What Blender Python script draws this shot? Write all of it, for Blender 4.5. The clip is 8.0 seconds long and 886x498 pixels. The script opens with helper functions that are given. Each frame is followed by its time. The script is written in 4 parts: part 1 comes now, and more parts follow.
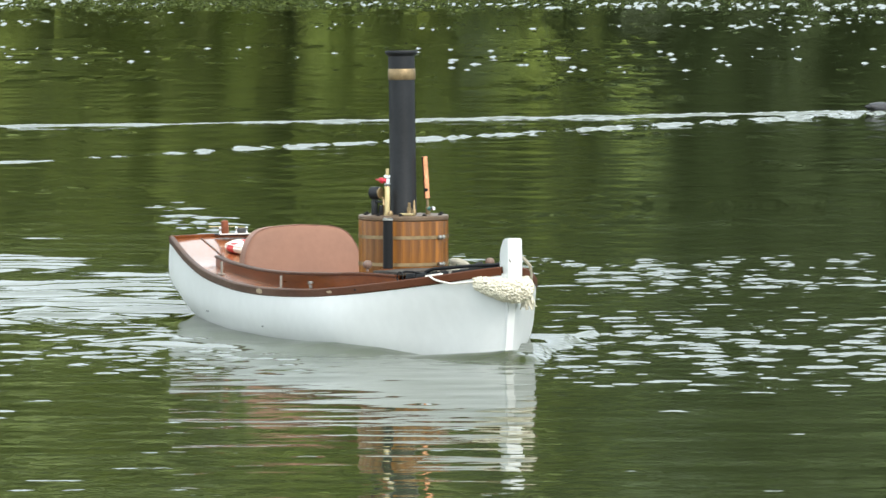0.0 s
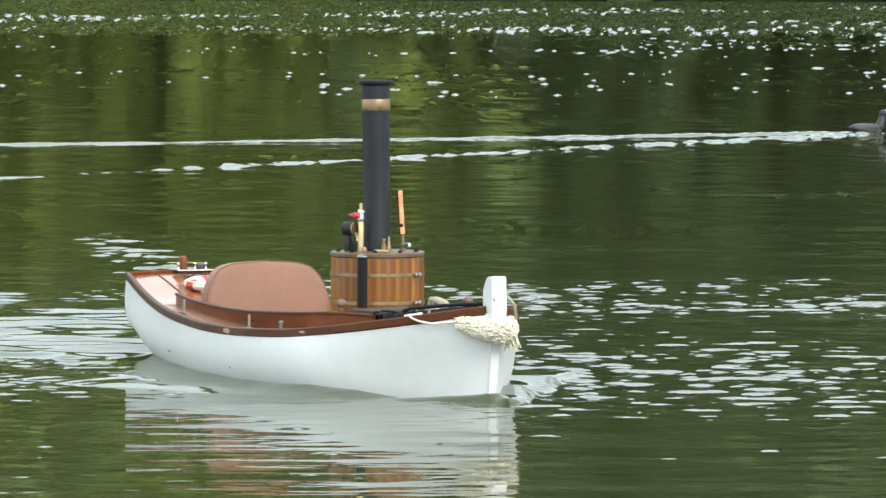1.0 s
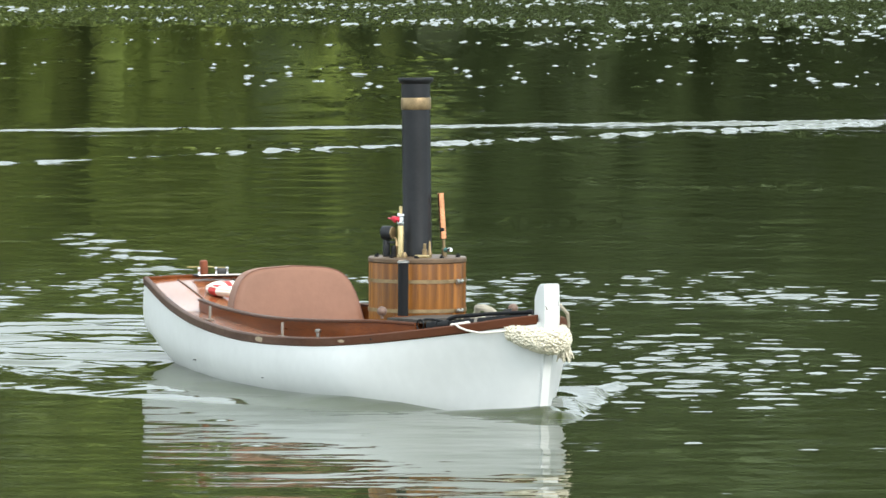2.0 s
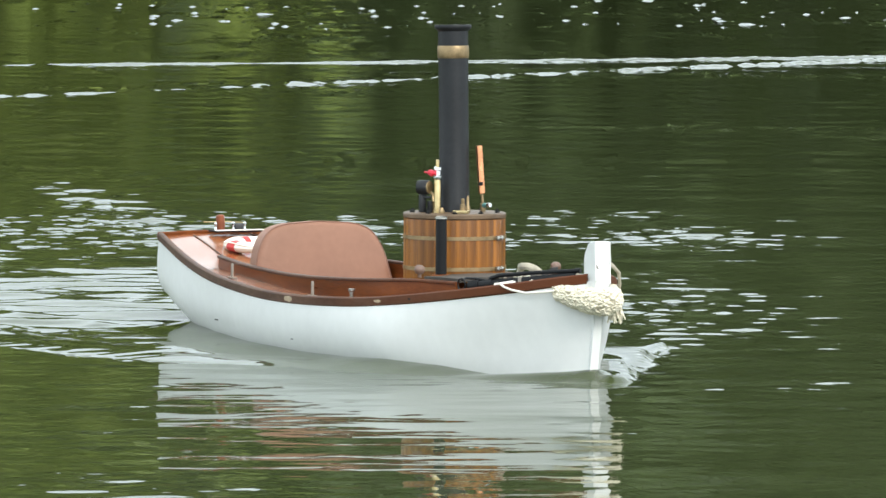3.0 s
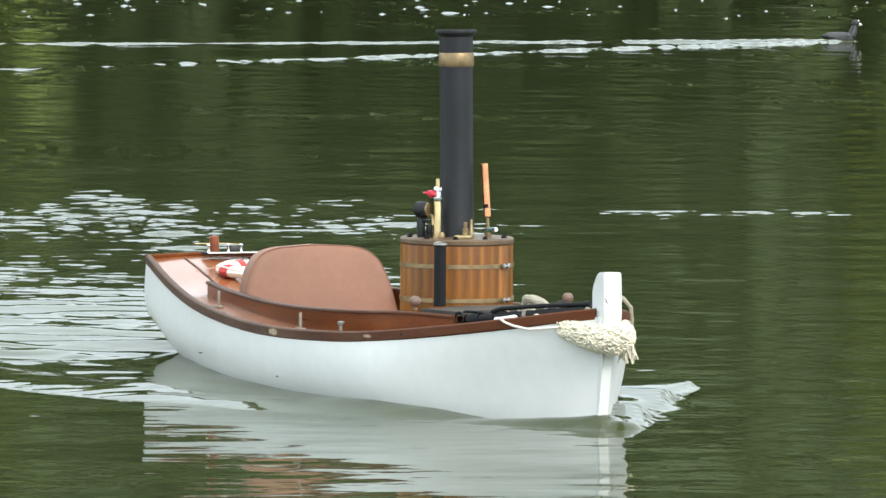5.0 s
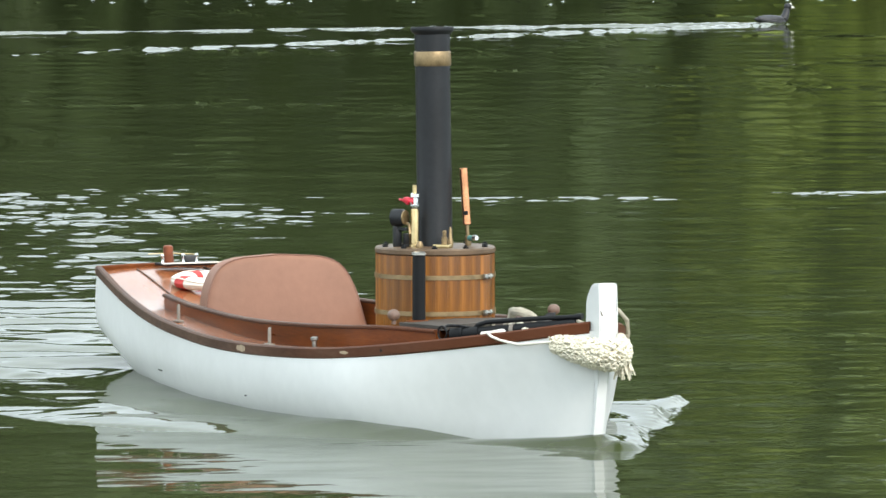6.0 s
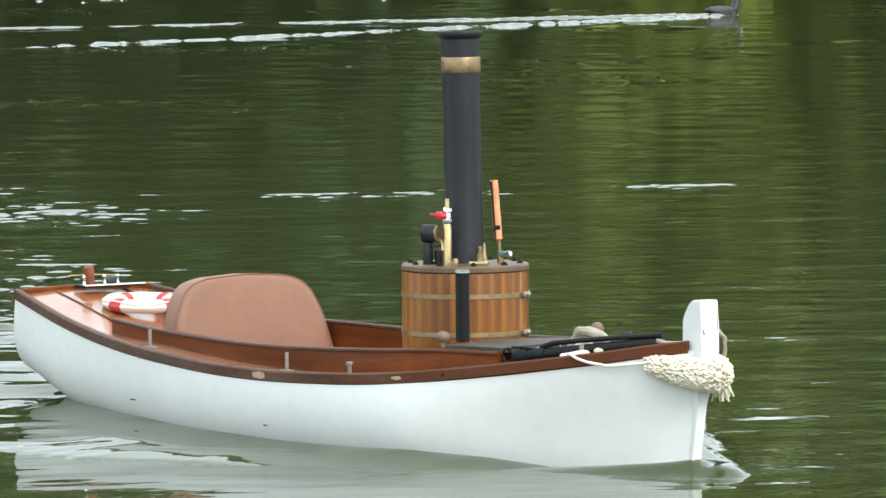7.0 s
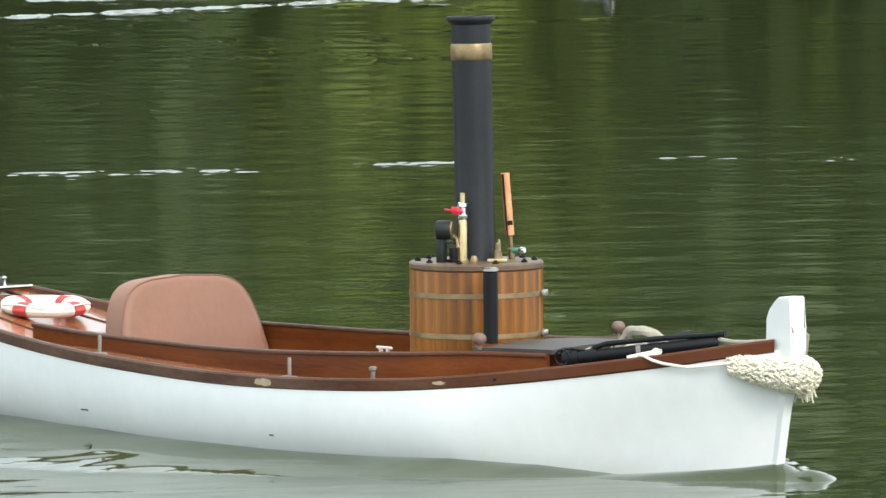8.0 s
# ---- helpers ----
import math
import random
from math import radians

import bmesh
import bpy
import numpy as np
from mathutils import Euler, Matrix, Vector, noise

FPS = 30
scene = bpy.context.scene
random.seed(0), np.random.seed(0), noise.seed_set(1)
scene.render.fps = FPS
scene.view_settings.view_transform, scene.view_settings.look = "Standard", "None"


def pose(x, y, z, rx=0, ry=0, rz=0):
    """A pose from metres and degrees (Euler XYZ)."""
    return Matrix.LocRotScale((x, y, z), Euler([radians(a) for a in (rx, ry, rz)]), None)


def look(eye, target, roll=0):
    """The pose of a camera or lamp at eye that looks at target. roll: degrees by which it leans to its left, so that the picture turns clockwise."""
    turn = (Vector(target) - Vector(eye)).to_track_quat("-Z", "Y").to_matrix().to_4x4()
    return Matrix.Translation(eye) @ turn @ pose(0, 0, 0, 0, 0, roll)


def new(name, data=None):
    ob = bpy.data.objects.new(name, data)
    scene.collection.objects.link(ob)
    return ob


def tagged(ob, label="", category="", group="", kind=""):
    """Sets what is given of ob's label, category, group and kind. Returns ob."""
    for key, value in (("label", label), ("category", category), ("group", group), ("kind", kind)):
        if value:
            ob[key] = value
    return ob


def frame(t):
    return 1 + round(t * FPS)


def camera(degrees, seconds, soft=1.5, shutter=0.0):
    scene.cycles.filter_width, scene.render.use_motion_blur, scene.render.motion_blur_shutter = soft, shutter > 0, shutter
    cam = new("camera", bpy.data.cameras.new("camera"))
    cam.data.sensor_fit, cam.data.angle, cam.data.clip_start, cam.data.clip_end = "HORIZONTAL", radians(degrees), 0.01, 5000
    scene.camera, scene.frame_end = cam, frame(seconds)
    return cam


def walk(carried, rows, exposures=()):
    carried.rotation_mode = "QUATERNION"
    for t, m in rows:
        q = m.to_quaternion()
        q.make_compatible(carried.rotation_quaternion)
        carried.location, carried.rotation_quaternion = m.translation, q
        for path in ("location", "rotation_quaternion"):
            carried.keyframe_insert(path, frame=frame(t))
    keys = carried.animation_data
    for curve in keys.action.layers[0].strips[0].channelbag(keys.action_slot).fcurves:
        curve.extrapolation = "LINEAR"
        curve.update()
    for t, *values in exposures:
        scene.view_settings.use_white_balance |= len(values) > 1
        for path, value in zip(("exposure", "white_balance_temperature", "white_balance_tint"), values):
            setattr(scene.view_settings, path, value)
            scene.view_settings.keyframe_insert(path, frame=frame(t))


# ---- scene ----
# ---- camera and its way: a fixed stand on the bank, panned and tilted by hand ----
EYE = (0.0, 0.0, 1.042)
cam = camera(8.153, 8.0, soft=1.5, shutter=0.0)


def aim(pan, tilt, roll):
    """Pan to the right, tilt down and roll of the camera, in degrees."""
    p, e = radians(pan), radians(tilt)
    way = Vector((math.sin(p) * math.cos(e), math.cos(p) * math.cos(e), -math.sin(e)))
    return look(EYE, Vector(EYE) + 10 * way, roll)


CAMERA_ROWS = [
    (0, -0.004, 2.934, 0.005), (0.2, 0.201, 3.008, -0.008), (0.3, 0.304, 3.034, -0.014), (0.5, 0.519, 3.01, -0.027),
    (0.7, 0.791, 2.892, 0.033), (0.8, 0.956, 2.816, 0.062), (1, 1.182, 2.706, 0.122), (1.2, 1.39, 2.66, 0.063),
    (2.3, 2.082, 2.946, 0.328), (2.5, 2.267, 3.088, 0.325), (2.7, 2.491, 3.183, 0.305), (2.8, 2.588, 3.244, 0.295),
    (3, 2.754, 3.327, 0.275), (3.2, 2.971, 3.333, 0.308), (3.3, 3.081, 3.314, 0.324), (3.5, 3.306, 3.303, 0.357),
    (3.7, 3.61, 3.322, 0.292), (3.8, 3.789, 3.308, 0.259), (4, 4.091, 3.327, 0.194), (4.2, 4.284, 3.374, -0.008),
    (4.3, 4.405, 3.376, -0.11), (4.5, 4.623, 3.348, -0.312), (4.7, 4.893, 3.368, 0.005), (4.8, 5.054, 3.389, 0.164),
    (5, 5.496, 3.417, 0.481), (5.2, 6.206, 3.433, 0.663), (6.3, 7.372, 3.583, -0.096), (6.5, 7.697, 3.631, -0.074),
    (6.7, 8.061, 3.622, -0.209), (6.8, 8.222, 3.599, -0.276), (7, 8.616, 3.569, -0.411), (7.2, 9.062, 3.551, -0.505),
    (7.3, 9.284, 3.547, -0.552), (7.5, 9.664, 3.609, -0.646), (7.7, 10.09, 3.702, -0.56), (7.8, 10.337, 3.765, -0.518),
    (7.9, 10.63, 3.781, -0.475), (8, 10.947, 3.791, -0.432)]
walk(cam, [(t, aim(p, e, r)) for t, p, e, r in CAMERA_ROWS])

# time, place of the boiler's foot on the water, heading
BOAT_ROWS = [
    (0, -0.101, 15.71, -68.3), (0.5, 0.024, 15.396, -68.27), (1, 0.152, 15.076, -68.19), (1.2, 0.204, 14.947, -68.14),
    (1.6, 0.308, 14.686, -68.02), (2.0, 0.415, 14.422, -67.92), (2.3, 0.496, 14.223, -67.87), (2.5, 0.55, 14.089, -67.87),
    (3, 0.687, 13.753, -67.86), (3.5, 0.825, 13.415, -67.74), (4, 0.964, 13.073, -68.09), (4.5, 1.098, 12.728, -69.76),
    (5, 1.219, 12.377, -72.1), (5.2, 1.264, 12.235, -72.84), (5.6, 1.35, 11.95, -73.35), (6.0, 1.437, 11.666, -72.38),
    (6.3, 1.508, 11.455, -70.63), (6.5, 1.559, 11.315, -69.04), (7, 1.703, 10.975, -64.99), (7.5, 1.869, 10.647, -61.35),
    (8, 2.056, 10.333, -56.93)]
FLOAT = 0.015
DUCK_DRIFT = [(0.04, 0.0), (-0.03, 0.1), (-0.06, 0.3), (-0.065, 0.6), (-0.07, 0.8), (-0.075, 0.85), (-0.12, 0.6), (-0.10, 0.35), (-0.025, 0.1)]
DUCK_ROWS = [(t, 2.5 + 0.785 * t + 0.0045 * t * t + dx, 35.6 + 0.80 * t - 0.0135 * t * t + dy, 43.0 - 1.75 * t) for t, (dx, dy) in enumerate(DUCK_DRIFT)]

# ---- world, sun, exposure ----
world = bpy.data.worlds.new("sky")
scene.world = world
world.use_nodes = True
wn = world.node_tree
sky = wn.nodes.new("ShaderNodeTexSky")
sky.sky_type, sky.sun_disc = "NISHITA", False
sky.sun_elevation, sky.sun_rotation = radians(35), radians(152)
sky.air_density, sky.dust_density, sky.ozone_density = 1.0, 4.0, 1.0
# high broken cloud over the blue
wc, wt = wn.nodes.new("ShaderNodeTexCoord"), wn.nodes.new("ShaderNodeTexNoise")
wt.inputs["Scale"].default_value, wt.inputs["Detail"].default_value = 2.2, 5
wr, wm = wn.nodes.new("ShaderNodeMapRange"), wn.nodes.new("ShaderNodeMix")
wr.inputs["From Min"].default_value, wr.inputs["From Max"].default_value = 0.36, 0.54
wr.inputs["To Min"].default_value, wr.inputs["To Max"].default_value = 0.72, 0.97
wm.data_type = "RGBA"
wm.inputs["B"].default_value = (10.7, 12.0, 12.5, 1)
wn.links.new(wc.outputs["Generated"], wt.inputs[0]), wn.links.new(wt.outputs[0], wr.inputs["Value"])
wn.links.new(wr.outputs[0], wm.inputs["Factor"]), wn.links.new(sky.outputs[0], wm.inputs["A"])
wn.links.new(wm.outputs["Result"], wn.nodes["Background"].inputs[0])
wn.nodes["Background"].inputs[1].default_value = 0.13

sun = new("sun", bpy.data.lights.new("sun", "SUN"))
sun.data.energy, sun.data.angle, sun.data.color = 1.7, radians(20), (1.0, 0.95, 0.88)
sun.matrix_world = look((28, -53, 42), (0, 0, 0))
scene.view_settings.exposure = 0.43


# ---- materials ----
def material(name, colour, rough=0.5, metal=0.0, vary=0.15, scale=8.0, bump=0.0, bump_scale=60.0, stretch=(1, 1, 1), second=None,
             spec=0.5, coat=0.0, per=None, per_amount=0.2):
    """A node material with colour variation at two scales, roughness variation and fine relief."""
    m = bpy.data.materials.new(name)
    m.use_nodes = True
    n, l = m.node_tree.nodes, m.node_tree.links
    b = n["Principled BSDF"]
    b.inputs["Metallic"].default_value, b.inputs["Specular IOR Level"].default_value = metal, spec
    b.inputs["Coat Weight"].default_value, b.inputs["Coat Roughness"].default_value = coat, 0.08
    co, mp = n.new("ShaderNodeTexCoord"), n.new("ShaderNodeMapping")
    mp.inputs["Scale"].default_value = stretch
    l.new(co.outputs["Object"], mp.inputs[0])
    big, fine = n.new("ShaderNodeTexNoise"), n.new("ShaderNodeTexNoise")
    big.inputs["Scale"].default_value, fine.inputs["Scale"].default_value = scale, scale * 9
    big.inputs["Detail"].default_value, fine.inputs["Detail"].default_value = 4, 6
    l.new(mp.outputs[0], big.inputs[0]), l.new(mp.outputs[0], fine.inputs[0])
    add = n.new("ShaderNodeMath")
    add.operation = "MULTIPLY_ADD"
    add.inputs[1].default_value = 0.45
    l.new(fine.outputs[0], add.inputs[0]), l.new(big.outputs[0], add.inputs[2])
    ramp = n.new("ShaderNodeValToRGB")
    ramp.color_ramp.elements[0].position, ramp.color_ramp.elements[1].position = 0.42, 1.02
    dark = second or tuple(c * (1 - vary) for c in colour)
    light = colour if second else tuple(min(1, c * (1 + vary)) for c in colour)
    ramp.color_ramp.elements[0].color, ramp.color_ramp.elements[1].color = (*dark, 1), (*light, 1)
    l.new(add.outputs[0], ramp.inputs[0])
    out = ramp.outputs[0]
    if per:
        src = n.new("ShaderNodeObjectInfo" if per == "object" else "ShaderNodeNewGeometry")
        hsv, val = n.new("ShaderNodeHueSaturation"), n.new("ShaderNodeMapRange")
        val.inputs["To Min"].default_value, val.inputs["To Max"].default_value = 1 - per_amount, 1 + per_amount
        l.new(src.outputs["Random" if per == "object" else "Random Per Island"], val.inputs["Value"])
        l.new(val.outputs[0], hsv.inputs["Value"]), l.new(out, hsv.inputs["Color"])
        out = hsv.outputs[0]
    l.new(out, b.inputs["Base Color"])
    rr = n.new("ShaderNodeMapRange")
    rr.inputs["To Min"].default_value, rr.inputs["To Max"].default_value = max(0.02, rough * 0.8), min(1, rough * 1.2)
    l.new(big.outputs[0], rr.inputs["Value"]), l.new(rr.outputs[0], b.inputs["Roughness"])
    if bump:
        bn, bp = n.new("ShaderNodeTexNoise"), n.new("ShaderNodeBump")
        bn.inputs["Scale"].default_value, bn.inputs["Detail"].default_value = bump_scale, 5
        bp.inputs["Strength"].default_value, bp.inputs["Distance"].default_value = 1.0, bump
        l.new(mp.outputs[0], bn.inputs[0]), l.new(bn.outputs[0], bp.inputs["Height"]), l.new(bp.outputs[0], b.inputs["Normal"])
    return m


WHITE = material("white_paint", (0.725, 0.735, 0.73), 0.36, vary=0.07, scale=4, bump=0.0002, bump_scale=14)
MAHOGANY = material("mahogany", (0.185, 0.052, 0.011), 0.30, scale=16, stretch=(0.22, 2, 2.5), bump=0.0004, bump_scale=90, spec=0.14, second=(0.070, 0.018, 0.005))
DECKWOOD = material("varnished_deck", (0.30, 0.105, 0.042), 0.24, vary=0.3, scale=12, stretch=(0.2, 3, 2), bump=0.0003, bump_scale=40, coat=0.55)
RAILWOOD = material("worn_rail", (0.150, 0.090, 0.064), 0.5, scale=11, stretch=(0.5, 2, 2), bump=0.0008, bump_scale=70, spec=0.14, second=(0.042, 0.016, 0.009))


def varnish_forward(m, colour, x0, x1):
    """Sound red varnish towards the bow that gives way to the worn wood aft."""
    n, l = m.node_tree.nodes, m.node_tree.links
    b = n["Principled BSDF"]
    worn = b.inputs["Base Color"].links[0].from_socket
    co, sp, no, ad, rg, mx = (n.new("ShaderNode" + k) for k in ("TexCoord", "SeparateXYZ", "TexNoise", "Math", "MapRange", "Mix"))
    no.inputs["Scale"].default_value, ad.operation, mx.data_type = 9.0, "MULTIPLY_ADD", "RGBA"
    ad.inputs[1].default_value = 0.5
    rg.inputs["From Min"].default_value, rg.inputs["From Max"].default_value = x0 + 0.25, x1 + 0.25
    rg.inputs["To Max"].default_value = 0.85
    mx.inputs["B"].default_value = (*colour, 1)
    l.new(co.outputs["Object"], sp.inputs[0]), l.new(co.outputs["Object"], no.inputs[0])
    l.new(no.outputs[0], ad.inputs[0]), l.new(sp.outputs["X"], ad.inputs[2]), l.new(ad.outputs[0], rg.inputs["Value"])
    l.new(rg.outputs[0], mx.inputs["Factor"]), l.new(worn, mx.inputs["A"]), l.new(mx.outputs["Result"], b.inputs["Base Color"])


varnish_forward(RAILWOOD, (0.098, 0.028, 0.009), -0.25, 0.45)
STAVE = material("oiled_stave", (0.345, 0.132, 0.020), 0.36, scale=22, stretch=(5.0, 5.0, 0.14), bump=0.0004, bump_scale=160, per="object", per_amount=0.26, spec=0.3, second=(0.082, 0.026, 0.004))
BARE = material("bare_wood", (0.42, 0.32, 0.22), 0.7, vary=0.3, scale=60)
STUB = material("weathered_stub", (0.21, 0.185, 0.155), 0.6, vary=0.25, scale=60)
LID = material("lid_wood", (0.130, 0.086, 0.053), 0.45, vary=0.4, scale=24, spec=0.3)
BLACK = material("black_paint", (0.0145, 0.016, 0.0185), 0.48, vary=0.35, scale=14, bump=0.0006, bump_scale=60, spec=0.3)
RUBBER = material("black_rubber", (0.006, 0.0065, 0.0075), 0.5, vary=0.3, scale=20, bump=0.0004, spec=0.22)
BRASS = material("dull_brass", (0.60, 0.47, 0.25), 0.34, metal=1.0, vary=0.25, scale=40)
AGED = material("aged_brass", (0.27, 0.195, 0.105), 0.45, metal=0.7, vary=0.4, scale=45)
COPPER = material("copper", (0.72, 0.33, 0.17), 0.26, metal=1.0, vary=0.25, scale=25)
CHROME = material("bright_steel", (0.75, 0.76, 0.77), 0.18, metal=1.0, vary=0.08, scale=40)
STEEL = material("dull_steel", (0.46, 0.45, 0.42), 0.36, metal=1.0, vary=0.25, scale=60)
AGEDSTEEL = material("aged_steel", (0.27, 0.26, 0.24), 0.42, metal=1.0, vary=0.3, scale=60)
TEAL = material("verdigris", (0.10, 0.26, 0.25), 0.5, metal=0.3, vary=0.3, scale=90)
RED = material("red_enamel", (0.62, 0.02, 0.045), 0.3, vary=0.15, scale=50)
LEATHER = material("tan_leather", (0.262, 0.132, 0.088), 0.5, vary=0.12, scale=7, bump=0.0003, bump_scale=160, spec=0.25)
PIPING = material("seat_piping", (0.19, 0.085, 0.055), 0.5, vary=0.1, scale=30)
COTTON = material("cotton_rope", (0.72, 0.67, 0.54), 0.9, vary=0.18, scale=60, bump=0.0015, bump_scale=240)
HEMP = material("hemp_rope", (0.36, 0.325, 0.255), 0.9, vary=0.2, scale=60, bump=0.001, bump_scale=240)
CANVAS_RED = material("red_canvas", (0.50, 0.055, 0.05), 0.7, vary=0.2, scale=50)
CANVAS_WHITE = material("white_canvas", (0.78, 0.74, 0.66), 0.7, vary=0.06, scale=40)
KNOB = material("turned_wood", (0.17, 0.105, 0.078), 0.5, vary=0.3, scale=70)
POST = material("red_brown_post", (0.20, 0.062, 0.030), 0.4, vary=0.3, scale=60, spec=0.25)
DARKGREY = material("dark_grey_plastic", (0.035, 0.035, 0.036), 0.45, vary=0.2, scale=30)
HATCH = material("weathered_hatch", (0.072, 0.064, 0.056), 0.6, vary=0.35, scale=18, stretch=(0.3, 2, 1), spec=0.3)
FEATHER = material("slate_feather", (0.045, 0.045, 0.05), 0.6, vary=0.3, scale=30, bump=0.002, bump_scale=60)
FEATHER_BLACK = material("black_feather", (0.012, 0.012, 0.014), 0.5, vary=0.2, scale=30)
BILL = material("white_bill", (0.75, 0.72, 0.66), 0.4, vary=0.05, scale=40)
# one foliage in two tones: lit and dim stretches of the bank painted in
FOLIAGE_LIT = material("foliage_lit", (0.116, 0.147, 0.023), 0.6, vary=0.35, scale=0.05, per="island", per_amount=0.4)
FOLIAGE_DIM = material("foliage_dim", (0.043, 0.063, 0.016), 0.6, vary=0.35, scale=0.05, per="island", per_amount=0.4)
BARK = material("bark", (0.09, 0.07, 0.05), 0.9, vary=0.3, scale=2)
EARTH = material("grass_bank", (0.08, 0.11, 0.03), 0.9, vary=0.4, scale=0.3)


def water_material():
    m = bpy.data.materials.new("pond_water")
    m.use_nodes = True
    n, l = m.node_tree.nodes, m.node_tree.links
    b = n["Principled BSDF"]
    b.inputs["Base Color"].default_value = (0.044, 0.056, 0.021, 1)
    b.inputs["Roughness"].default_value, b.inputs["IOR"].default_value = 0.012, 1.33
    co = n.new("ShaderNodeNewGeometry")

    def noise_at(sx, sy, scale, detail, rough=0.5):
        mp, t = n.new("ShaderNodeMapping"), n.new("ShaderNodeTexNoise")
        mp.inputs["Scale"].default_value = (sx, sy, 1)
        t.inputs["Scale"].default_value, t.inputs["Detail"].default_value, t.inputs["Roughness"].default_value = scale, detail, rough
        l.new(co.outputs["Position"], mp.inputs[0]), l.new(mp.outputs[0], t.inputs[0])
        return t.outputs[0]

    def maths(op, a, c):
        q = n.new("ShaderNodeMath")
        q.operation = op
        for i, v in enumerate((a, c)):
            if isinstance(v, (int, float)):
                q.inputs[i].default_value = v
            else:
                l.new(v, q.inputs[i])
        return q.outputs[0]

    # fine skin ripple; the mesh carries the larger relief
    ripple = maths("MULTIPLY", noise_at(0.5, 1.0, 30.0, 2), 0.00030)
    height = ripple
    bp = n.new("ShaderNodeBump")
    bp.inputs["Strength"].default_value, bp.inputs["Distance"].default_value = 1.0, 1.0
    l.new(height, bp.inputs["Height"]), l.new(bp.outputs[0], b.inputs["Normal"])
    return m


WATER = water_material()


# ---- building helpers ----
def fade(v, a, b):
    t = max(0.0, min(1.0, (v - a) / (b - a)))
    return t * t * (3 - 2 * t)


def part(name, bm, mat, parent=None, label="", smooth=True, m=None):
    """Links a bmesh as ONE mesh object, under a thing or a part."""
    me = bpy.data.meshes.new(name)
    bmesh.ops.recalc_face_normals(bm, faces=bm.faces)
    bm.to_mesh(me)
    bm.free()
    for p in me.polygons:
        p.use_smooth = smooth
    me.materials.append(mat)
    if smooth:
        me.set_sharp_from_angle(angle=radians(38))
    ob = new(name, me)
    ob.parent = parent
    if m is not None:
        ob.matrix_basis = m
    if label:
        ob["label"] = label
    return ob


def thing(name, label, category, group="", kind=""):
    return tagged(new(name), label, category, group, kind)


def box(size, at=(0, 0, 0), bevel=0.0, turn=None, bm=None):
    bm = bm or bmesh.new()
    m = Matrix.Translation(at) @ (turn or Matrix.Identity(4)) @ Matrix.Diagonal((*size, 1))
    r = bmesh.ops.create_cube(bm, size=1, matrix=m)
    if bevel:
        edges = list({e for v in r["verts"] for e in v.link_edges})
        bmesh.ops.bevel(bm, geom=edges, offset=bevel, segments=2, affect="EDGES", profile=0.5)
    return bm


def lathe(rings, at=(0, 0, 0), turn=None, seg=32, bm=None):
    """A turned body: rings of (radius, height); closed at both ends."""
    bm = bm or bmesh.new()
    m = Matrix.Translation(at) @ (turn or Matrix.Identity(4))
    loops = []
    for r, z in rings:
        loops.append([bm.verts.new(m @ Vector((r * math.cos(2 * math.pi * i / seg), r * math.sin(2 * math.pi * i / seg), z))) for i in range(seg)])
    for a, b in zip(loops, loops[1:]):
        for i in range(seg):
            bm.faces.new((a[i], a[(i + 1) % seg], b[(i + 1) % seg], b[i]))
    bm.faces.new(loops[0][::-1])
    bm.faces.new(loops[-1])
    return bm


def tube(points, radius, seg=10, bm=None, closed=False, wobble=0.0):
    """A round bar along points; radius may be a number or a function of 0..1."""
    bm = bm or bmesh.new()
    pts = [Vector(p) for p in points]
    n, loops = len(pts), []
    up = Vector((0, 0, 1))
    for i, p in enumerate(pts):
        a, b = (pts[(i - 1) % n], pts[(i + 1) % n]) if closed else (pts[max(0, i - 1)], pts[min(n - 1, i + 1)])
        d = (b - a).normalized()
        s = d.cross(up)
        s = s.normalized() if s.length > 1e-4 else Vector((1, 0, 0))
        q = s.cross(d)
        r = radius(i / max(1, n - 1)) if callable(radius) else radius
        ring = []
        for k in range(seg):
            c = 2 * math.pi * k / seg
            e = s * math.cos(c) + q * math.sin(c)
            ring.append(bm.verts.new(p + e * r * (1 + wobble * noise.noise((p + e * r) * 90))))
        loops.append(ring)
    pairs = list(zip(loops, loops[1:])) + ([(loops[-1], loops[0])] if closed else [])
    for a, b in pairs:
        for k in range(seg):
            bm.faces.new((a[k], a[(k + 1) % seg], b[(k + 1) % seg], b[k]))
    if not closed:
        bm.faces.new(loops[0][::-1])
        bm.faces.new(loops[-1])
    return bm


def sheet(rows, thick=0.0):
    """A skin through rows of points, thickened along its normals when asked."""
    bm = bmesh.new()
    vs = [[bm.verts.new(p) for p in r] for r in rows]
    for a, b in zip(vs, vs[1:]):
        for i in range(len(a) - 1):
            bm.faces.new((a[i], a[i + 1], b[i + 1], b[i]))
    if thick:
        bmesh.ops.recalc_face_normals(bm, faces=bm.faces)
        bmesh.ops.solidify(bm, geom=bm.faces[:], thickness=thick)
    return bm


